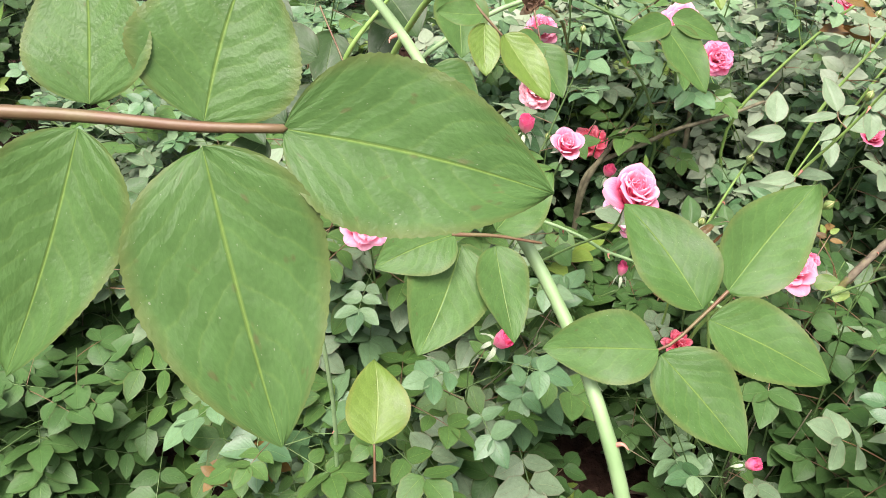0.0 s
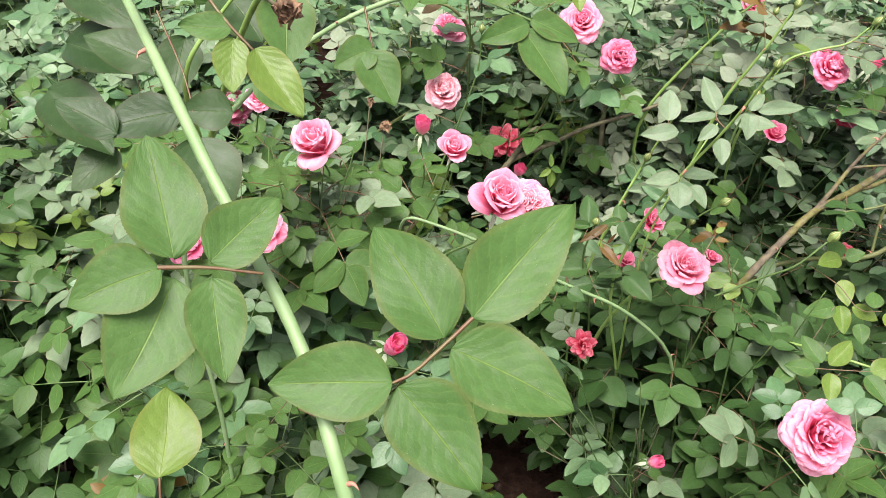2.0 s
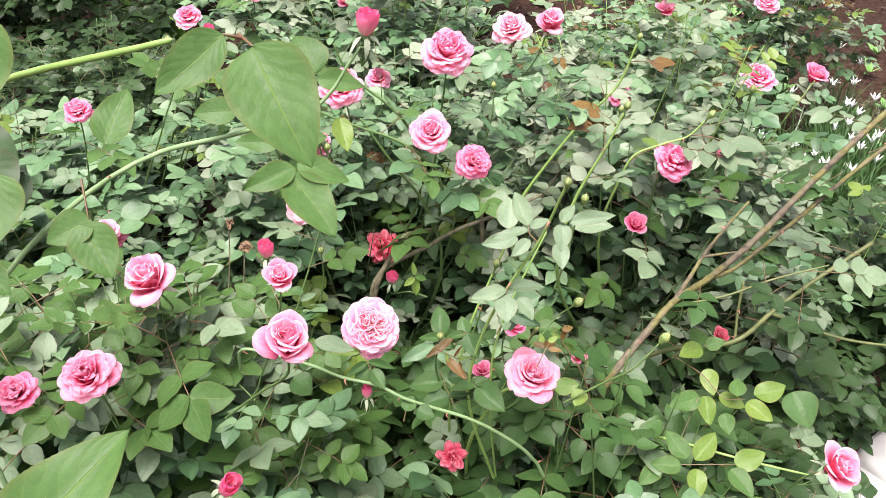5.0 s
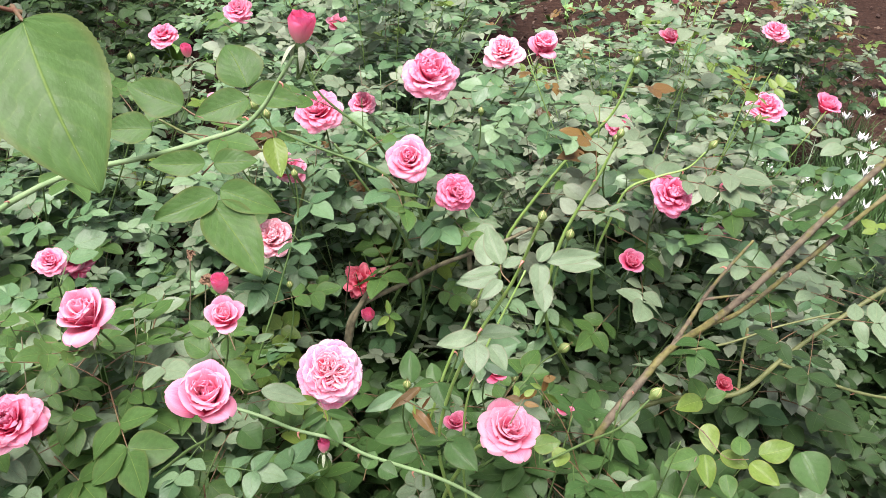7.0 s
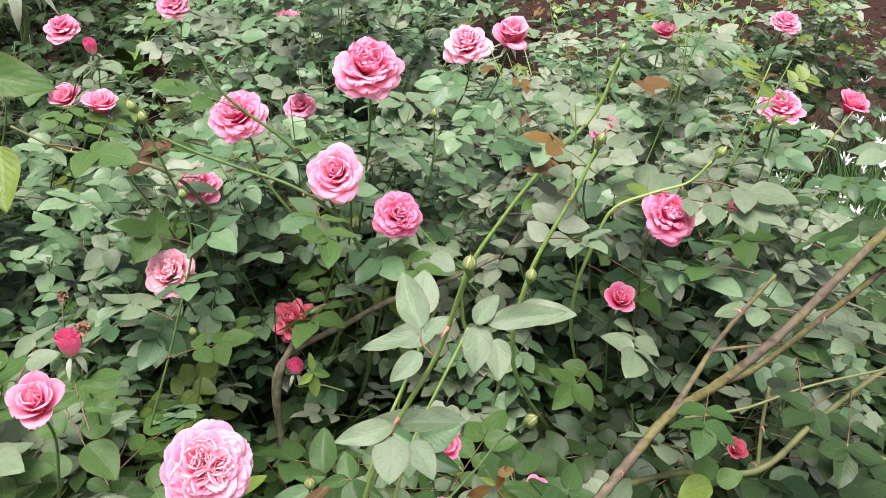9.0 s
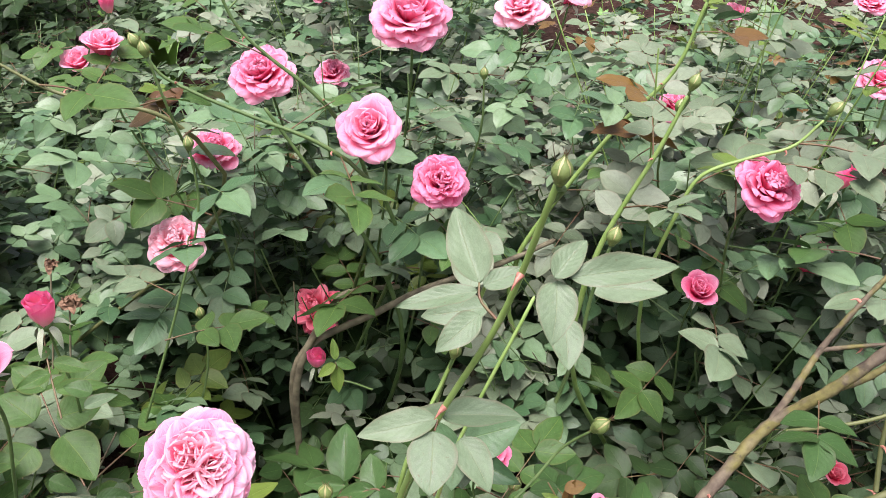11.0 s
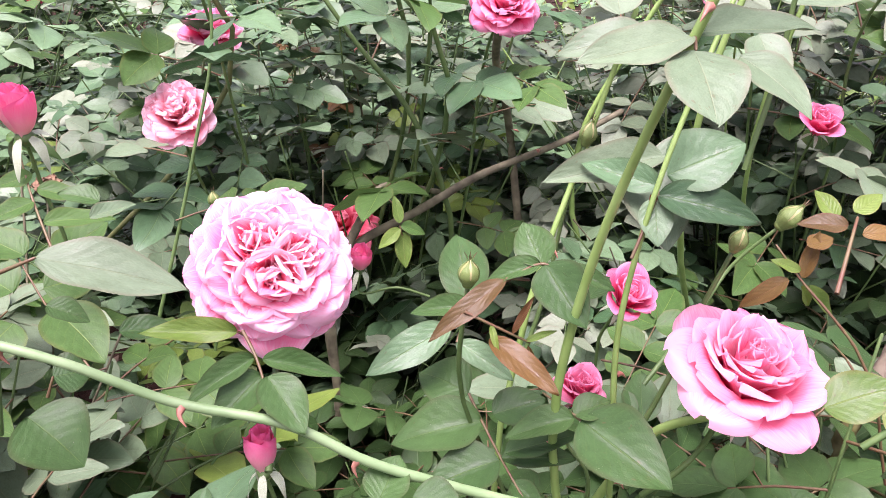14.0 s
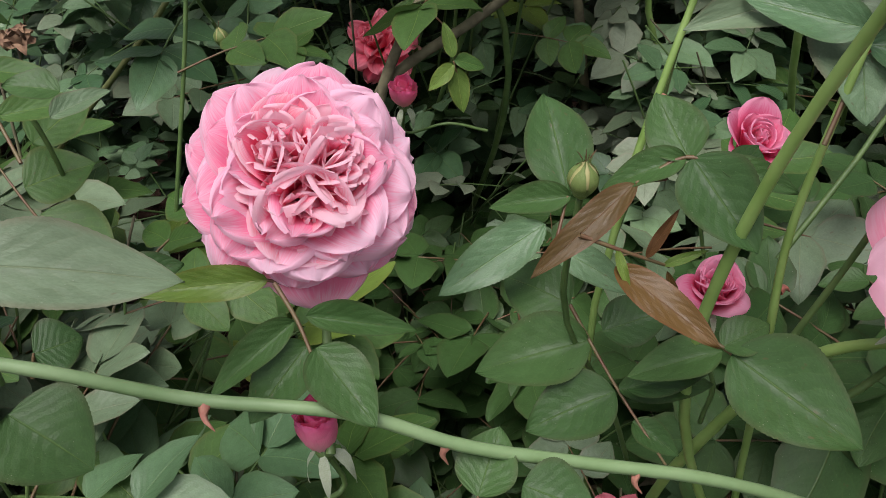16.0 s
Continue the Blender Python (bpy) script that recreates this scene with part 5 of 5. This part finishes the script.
# mostly dark tones: shade round the right canes put into the leaf colour
SHADE_TONES = ("DARK", "DARK", "SHADE", "PALE")
stem_leaves(b["right"]["ob"], Vector((0.80, 1.01, 0.70)), Vector((1.20, 1.16, 0.96)), (0.15, 0.3, 0.42, 0.5, 0.6, 0.7, 0.8, 0.9, 0.98), SHADE_TONES)
stem_leaves(b["right"]["ob"], Vector((0.82, 1.02, 0.70)), Vector((0.98, 1.17, 0.88)), (0.5, 0.7, 0.9, 1.0), SHADE_TONES)
stem_leaves(b["right"]["ob"], Vector((0.86, 1.02, 0.61)), Vector((1.18, 1.10, 0.75)), (0.1, 0.3, 0.45, 0.6, 0.75, 0.9), SHADE_TONES)
stem_leaves(b["right"]["ob"], Vector((0.90, 0.98, 0.72)), Vector((1.06, 1.02, 0.80)), (0.3, 0.5, 0.7, 0.9), SHADE_TONES)
stem_leaves(b["right"]["ob"], Vector((0.60, 0.59, 0.70)), Vector((0.72, 0.56, 0.775)), (0.2, 0.8))

# ---- long shoots that lean across the bed ----
def shoot(owner, points, r0, mat, spots, tones, bud=0.0):
    """A cane with leaves along it and, where bud is given, a green bud of that width at its end."""
    foot = (0.5 * points[0][0] + 0.5 * owner["cx"], 0.5 * points[0][1] + 0.5 * owner["cy"], max(0.0, points[0][2] - 0.45))
    cane(owner["ob"], [foot, *points], r0, r0 * 0.55, mat, 2, spike_size=0.6)
    line = smooth_line(points, 6)
    for s in spots:
        k = int(s * (len(line) - 2))
        stem_leaves(owner["ob"], Vector(line[k]), Vector(line[k + 1]), (0.5,), tones)
    if bud:
        end, before = Vector(line[-1]), Vector(line[-3])
        way = (end - before).normalized()
        green_bud(owner, *(end + way * bud), bud, tuple(way), tuple(before))


MIXED = ("FRESH", "PALE", "LEAF", "FRESH", "BRONZE")
shoot(b["back"], [(0.401, 1.3, 0.899), (0.372, 1.3, 0.930), (0.343, 1.3, 0.955), (0.316, 1.3, 0.984), (0.298, 1.3, 1.03)], 0.0026, STEM, (0.5, 0.9), MIXED)
shoot(b["back"], [(0.425, 1.25, 0.861), (0.391, 1.25, 0.884), (0.331, 1.25, 0.910), (0.274, 1.25, 0.937), (0.247, 1.25, 0.954), (0.235, 1.25, 0.974)], 0.0026, STEM, (0.05, 0.3), MIXED, 0.015)
shoot(b["back_left"], [(0.264, 1.27, 0.876), (0.234, 1.25, 0.913), (0.180, 1.25, 0.924), (0.137, 1.25, 0.936), (0.09, 1.25, 0.965)], 0.0028, OLIVE, (0.1, 0.35, 0.6, 0.85), MIXED)
shoot(b["back_right"], [(0.623, 1.35, 0.688), (0.665, 1.35, 0.766), (0.729, 1.35, 0.864), (0.778, 1.35, 0.925), (0.800, 1.35, 1.000)], 0.0034, CANE, (0.3, 0.5, 0.65, 0.8, 0.95), ("SAGE", "PALE", "BRONZE", "SAGE"), 0.013)
shoot(b["back_right"], [(0.664, 1.15, 0.776), (0.677, 1.15, 0.832), (0.694, 1.15, 0.876), (0.716, 1.15, 0.929), (0.731, 1.15, 0.975)], 0.0032, CANE, (0.2, 0.45, 0.7, 0.95), ("PALE", "SAGE", "BRONZE"), 0.014)
shoot(b["back_right"], [(0.757, 1.2, 0.823), (0.776, 1.2, 0.873), (0.820, 1.2, 0.893), (0.860, 1.2, 0.907), (0.880, 1.2, 0.932)], 0.0024, CANE, (0.2, 0.5, 0.8), ("PALE", "SAGE", "YOUNG"), 0.015)
shoot(b["back"], [(0.459, 1.3, 0.669), (0.430, 1.3, 0.741), (0.392, 1.3, 0.798), (0.333, 1.3, 0.898)], 0.0034, STEM, (0.6,), ("LEAF", "PALE", "SAGE"))

# ---- flowers ----
hero = rose(b["front"], "full", 0.351, 0.893, 0.802, 0.090, (0.21, -0.57, 0.79), "hero", (0.345, 0.83, 0.73))
tagged(hero, "large pale pink fully open rosette rose")
rose(b["front"], "open", 0.563, 0.836, 0.757, 0.088, (0.18, -0.22, 0.95), "soft", (0.53, 0.86, 0.66))
rose(b["left"], "tea", 0.285, 0.645, 1.014, 0.056, (0.12, -0.32, 0.95), "pink", (0.19, 0.72, 0.83))
rose(b["left"], "tea", 0.063, 0.936, 0.859, 0.074, (-0.15, -0.25, 0.95), "pink", (-0.03, 0.93, 0.78))
rose(b["left"], "cup", 0.245, 0.862, 0.917, 0.042, (0.1, -0.3, 0.9), "pink", (0.19, 0.91, 0.70))
rose(b["left"], "loose", -0.005, 0.830, 0.795, 0.082, (0.0, -0.3, 0.95), "pink")
rose(b["back"], "open", 0.449, 1.247, 0.899, 0.082, (-0.15, -0.65, 0.75), "pink")
rose(b["back"], "rosette", 0.520, 1.249, 0.840, 0.072, (0.15, -0.65, 0.75), "deep")
rose(b["back"], "rosette", 0.232, 1.239, 0.766, 0.076, (0.10, -0.55, 0.80), "salmon")
rose(b["right"], "rosette", 0.680, 0.600, 0.722, 0.10, (0.0, -0.5, 0.85), "pink")
rose(b["back_right"], "loose", 0.834, 1.178, 0.874, 0.070, (0.1, -0.5, 0.8), "deep")
rose(b["back_right"], "cup", 0.984, 1.325, 0.692, 0.062, (0.5, -0.4, 0.75), "deep")
rose(b["back"], "rosette", 0.485, 1.410, 0.967, 0.108, (0.0, -0.45, 0.88), "pink")
rose(b["far"], "loose", 0.639, 1.686, 0.899, 0.088, (-0.1, -0.4, 0.9), "pale")
rose(b["far"], "tea", 0.692, 1.560, 0.955, 0.060, (0.1, -0.4, 0.9), "pink")
rose(b["back_left"], "loose", -0.202, 1.470, 0.570, 0.088, (0.1, -0.5, 0.85), "deep")
rose(b["back"], "loose", 0.292, 1.480, 0.870, 0.092, (-0.1, -0.5, 0.85), "pink")
rose(b["back"], "wilted", 0.357, 1.356, 0.591, 0.078, (-0.2, -0.5, 0.8), "coral")
rose(b["back"], "bud", 0.377, 1.218, 0.622, 0.026, (0.1, -0.2, 1), "deep", (0.44, 1.22, 0.57))
rose(b["back"], "cup", 0.163, 1.328, 0.957, 0.044, (0.1, -0.2, 1), "pink")
rose(b["back_left"], "cup", -0.06, 1.74, 0.79, 0.055, (-0.1, -0.4, 0.9), "pink")
rose(b["back"], "loose", 0.240, 1.402, 0.800, 0.072, (0.1, -0.3, 0.95), "pink")
rose(b["left"], "bud", 0.202, 1.012, 0.850, 0.030, (0, -0.1, 1), "pink", (0.20, 1.02, 0.70))
rose(b["front"], "cup", 0.566, 1.010, 0.690, 0.042, (0.2, -0.4, 0.9), "deep")
rose(b["front"], "tea", 0.504, 0.898, 0.702, 0.031, (0.1, -0.2, 1), "deep", (0.51, 0.90, 0.60))
rose(b["front"], "bud", 0.342, 0.837, 0.739, 0.021, (0.0, 0.1, 1), "deep", (0.318, 0.835, 0.68))
rose(b["far_right"], "loose", 1.349, 2.042, 0.812, 0.072, (0, -0.3, 1), "pink")
rose(b["edge_right"], "loose", 1.115, 1.525, 0.851, 0.080, (0, -0.3, 1), "pink")
rose(b["edge_right"], "cup", 1.262, 1.575, 0.830, 0.055, (0.2, -0.3, 1), "deep")
rose(b["far_right"], "cup", 1.128, 2.158, 0.756, 0.055, (0, -0.3, 1), "pink")
rose(b["back_left"], "loose", -0.029, 1.728, 0.918, 0.065, (0, -0.4, 1), "pink")
rose(b["back_left"], "bud", 0.010, 1.728, 0.888, 0.028, (0, -0.2, 1), "pink")
rose(b["far"], "loose", 0.359, 1.646, 0.809, 0.060, (0, -0.5, 0.9), "pink")
rose(b["far"], "cup", 0.266, 2.258, 0.757, 0.055, (0, -0.4, 0.9), "pink")
rose(b["far_left"], "loose", 0.017, 2.233, 0.801, 0.085, (0, -0.4, 0.9), "pink")
rose(b["far"], "cup", 0.447, 2.383, 0.772, 0.055, (0, -0.4, 0.9), "pink")
rose(b["far_right"], "bud", 1.198, 2.363, 0.800, 0.04, (0, -0.2, 1), "pink")
rose(b["edge_left"], "loose", -0.245, 1.080, 0.570, 0.085, (0.2, -0.4, 0.9), "salmon")
rose(b["edge_left"], "loose", -0.150, 1.150, 0.600, 0.070, (0.2, -0.4, 0.9), "deep")
rose(b["back_right"], "bud", 0.959, 1.272, 0.835, 0.028, (0.3, -0.2, 0.9), "coral")
rose(b["back_right"], "cup", 0.807, 1.219, 0.722, 0.040, (0.0, -0.4, 0.9), "deep")
rose(b["back_right"], "loose", 0.880, 1.650, 0.760, 0.060, (0.0, -0.5, 0.9), "deep")
rose(b["right"], "cup", 0.950, 0.720, 0.687, 0.060, (0.3, -0.4, 0.9), "pink")
rose(b["front"], "bud", 0.563, 0.709, 0.484, 0.026, (0.4, -0.3, 0.7), "pink")
rose(b["front"], "wilted", 0.461, 0.860, 0.560, 0.050, (0.0, -0.6, 0.4), "coral")
rose(b["front"], "cup", 0.667, 0.987, 0.639, 0.030, (0.2, -0.3, 0.9), "deep")
rose(b["left"], "loose", -0.106, 0.840, 0.760, 0.060, (0.0, -0.4, 0.9), "deep")
rose(b["left"], "bud", 0.183, 0.695, 0.740, 0.034, (0.5, -0.3, 0.8), "pink")
rose(b["back_left"], "loose", -0.050, 1.103, 0.822, 0.048, (0.2, -0.4, 0.9), "pink")
rose(b["back_left"], "loose", -0.109, 1.270, 0.940, 0.050, (0.2, -0.4, 0.9), "deep")
rose(b["back_right"], "cup", 0.960, 1.111, 0.549, 0.030, (0.2, -0.4, 0.9), "coral")
green_bud(b["front"], 0.442, 0.875, 0.797, 0.0135, (0.1, -0.1, 1), (0.495, 0.93, 0.45))
green_bud(b["front"], 0.567, 0.790, 1.088, 0.0115, (0.1, 0, 1), (0.564, 0.796, 1.07))
green_bud(b["front"], 0.639, 0.970, 0.946, 0.014, (0.2, 0, 1), (0.61, 0.96, 0.80))
green_bud(b["front"], 0.653, 0.978, 0.757, 0.018, (0.6, -0.2, 0.8), (0.56, 0.95, 0.66))
green_bud(b["front"], 0.572, 0.880, 0.800, 0.012, (0.3, -0.1, 1), (0.53, 0.88, 0.68))
green_bud(b["right"], 0.708, 0.786, 0.864, 0.016, (0.6, 0.1, 0.8), (0.60, 0.80, 0.74))
green_bud(b["left"], 0.256, 1.205, 0.697, 0.014, (0, 0, 1))
green_bud(b["front"], 0.533, 1.012, 0.808, 0.0145, (0.25, 0, 1), (0.488, 1.0, 0.64))
green_bud(b["left"], 0.286, 1.180, 0.914, 0.013, (0, 0, 1))
green_bud(b["back"], 0.253, 1.204, 0.995, 0.014, (-0.2, 0, 1))
green_bud(b["back"], 0.573, 1.433, 0.890, 0.014, (0, 0, 1))
green_bud(b["back_right"], 0.775, 1.300, 0.905, 0.014, (0.2, 0, 1))
green_bud(b["back_right"], 1.008, 1.325, 0.924, 0.015, (0, 0, 1))
green_bud(b["back_left"], 0.016, 1.399, 1.000, 0.016, (0, 0, 1))
green_bud(b["right"], 0.86, 0.64, 0.70, 0.013, (0.5, 0, 0.8))
withered(b["left"], 0.136, 1.169, 0.734, 0.022)
withered(b["left"], 0.110, 1.200, 0.760, 0.017)

# ---- things round the bed ----
def kerb():
    geo = Geo()
    w, d, h, e = 0.34, 0.15, 0.09, 0.012
    ring = lambda a, c, z: [(-a, -c, z), (a, -c, z), (a, c, z), (-a, c, z)]
    rows = [ring(w, d, -0.05), ring(w, d, h - e), ring(w - e, d - e, h), ring(0.01, 0.01, h)]
    v = np.array(rows, float).reshape(-1, 3)
    geo.add(v, grid_quads(4, 4, True), v[:, :2])
    return geo.mesh("kerb_stone", [STONE])


kerb_data = kerb()
for k in range(3):
    stone = new("kerb_stone", kerb_data)
    stone.matrix_basis = pose(1.20 + 0.56 * k, 0.86 + 0.40 * k, 0.0, 0, 0, 35)
    tagged(stone, "pale weathered concrete kerb stone at the edge of the bed", "kerb stone", "kerb stones along the bed")


def lily(x, y, seed):
    rng = np.random.default_rng(seed)
    ob = thing("lily_clump", "clump of narrow dark green blades with small white lily flowers", "lily", "white lilies beside the roses", at=(x, y, 0))
    geo = Geo()
    for k in range(56):
        a, h, lean = rng.uniform(0, 6.28), rng.uniform(0.22, 0.40), rng.uniform(0.03, 0.20)
        fx, fy = rng.uniform(-0.05, 0.05, 2)
        ways = np.array([math.cos(a), math.sin(a)])
        v = []
        for s in np.linspace(0, 1, 6):
            c = np.array([fx, fy]) + ways * lean * s * s
            half = 0.0035 * (1 - s * 0.9)
            side = np.array([-ways[1], ways[0]]) * half
            z = h * (s - 0.25 * s * s * (lean / 0.2))
            v += [(*(c - side), z - 0.02), (*(c + side), z - 0.02)]
        geo.add(np.array(v), grid_quads(6, 2), np.zeros((12, 2)))
    blades = part("blade_tuft", geo.mesh("blades", [BLADE]), ob)
    blades["kind"] = "stuff"
    for k in range(1 + seed % 2):
        a, lean, h = rng.uniform(0, 6.28), rng.uniform(0.02, 0.10), rng.uniform(0.26, 0.38)
        top = (lean * math.cos(a), lean * math.sin(a), h)
        geo = Geo()
        tube(geo, [(0, 0, -0.01), (top[0] * 0.4, top[1] * 0.4, h * 0.6), top], 0.0018, 0.0014, 5, 4, 1)
        for i in range(6):
            v, q, uv = leaflet_grid(rng, 6, 3, 0, 0.22)
            geo.add(turned(v, rng.uniform(0.8, 1.25), 0, i * 1.047 + a, 0.032, top), q, uv)
        part("flower", geo.mesh("flower", [WHITE, BLADE]), ob, "white star-shaped flower")


lily_rng = np.random.default_rng(40)
for k in range(34):
    lily(1.48 + 0.80 * lily_rng.uniform(), 1.82 + 1.00 * lily_rng.uniform(), 50 + k)


def strap(x, y, seed, high):
    rng = np.random.default_rng(seed)
    ob = thing("strap_leaf_plant", "bright green plant with broad strap leaves in the soil", "plant", at=(x, y, 0))
    for k in range(6):
        geo = Geo()
        v, q, uv = leaflet_grid(rng, 12, 5, 0, 0.16)
        v[:, 2] -= 0.35 * v[:, 1] ** 3
        geo.add(turned(v, rng.uniform(0.8, 1.3), 0, k * 1.05 + rng.uniform(-0.3, 0.3), high * rng.uniform(0.8, 1.1), (0, 0, -0.01)), q, uv)
        part("leaf", geo.mesh("leaf", [STRAP]), ob)


strap(1.50, 2.95, 61, 0.42)
strap(-0.6, 3.6, 63, 0.5)


def scatter(name, label, category, mat, count, seed, x0, x1, y0, y1, maker):
    rng = np.random.default_rng(seed)
    geo = Geo()
    for _ in range(count):
        maker(geo, rng, rng.uniform(x0, x1), rng.uniform(y0, y1))
    tagged(new(name, geo.mesh(name, [mat])), label, category, kind="stuff")


def dry_leaf(geo, rng, x, y):
    v, q, uv = leaflet_grid(rng, 5, 3, 0, rng.uniform(0.45, 0.7))
    v[:, 2] += 0.15 * np.sin(v[:, 1] * 6 + rng.uniform(0, 6))
    geo.add(turned(v, rng.uniform(-0.3, 0.3), rng.uniform(-0.4, 0.4), rng.uniform(0, 6.3), rng.uniform(0.02, 0.05), (x, y, 0.03)), q, uv)


def clod(geo, rng, x, y):
    r = rng.uniform(0.004, 0.016) * rng.uniform(0.4, 1)
    n0 = geo.n
    lathe(geo, [(0.001, -0.6 * r), (0.8 * r, -0.3 * r), (r, 0.1 * r), (0.6 * r, 0.6 * r), (0.001, 0.7 * r)], 6, 0, 0, (x, y, 0.012))
    geo.v[-1] = geo.v[-1] + rng.uniform(-0.25, 0.25, geo.v[-1].shape) * r


def weed(geo, rng, x, y):
    for k in range(int(rng.integers(4, 9))):
        v, q, uv = leaflet_grid(rng, 5, 3, 0, rng.uniform(0.25, 0.5))
        geo.add(turned(v, rng.uniform(0.1, 1.0), 0, rng.uniform(0, 6.3), rng.uniform(0.03, 0.09), (x, y, 0.01)), q, uv)


scatter("leaf_litter", "dry brown fallen leaves and petals on the soil", "leaf litter", LITTER, 1900, 71, -2.0, 3.0, 0.0, 5.0, dry_leaf)
scatter("soil_clods", "loose crumbs and clods of brown soil", "soil", CLOD, 1300, 72, -2.0, 3.6, 0.4, 5.2, clod)
scatter("weeds", "small green weeds growing in the soil", "weeds", WEED, 120, 73, 0.4, 3.6, 2.6, 5.2, weed)
scatter("weeds", "small green weeds growing among leaf litter", "weeds", WEED, 260, 74, -2.6, 0.4, 3.2, 6.0, weed)
bush("shrub", -1.9, 4.6, 0.9, 1.0, 60, 118, 0, 0.0, 0.0, 0.3, "dense dark green shrub behind the rose bed", "SHADE", coarse=True)
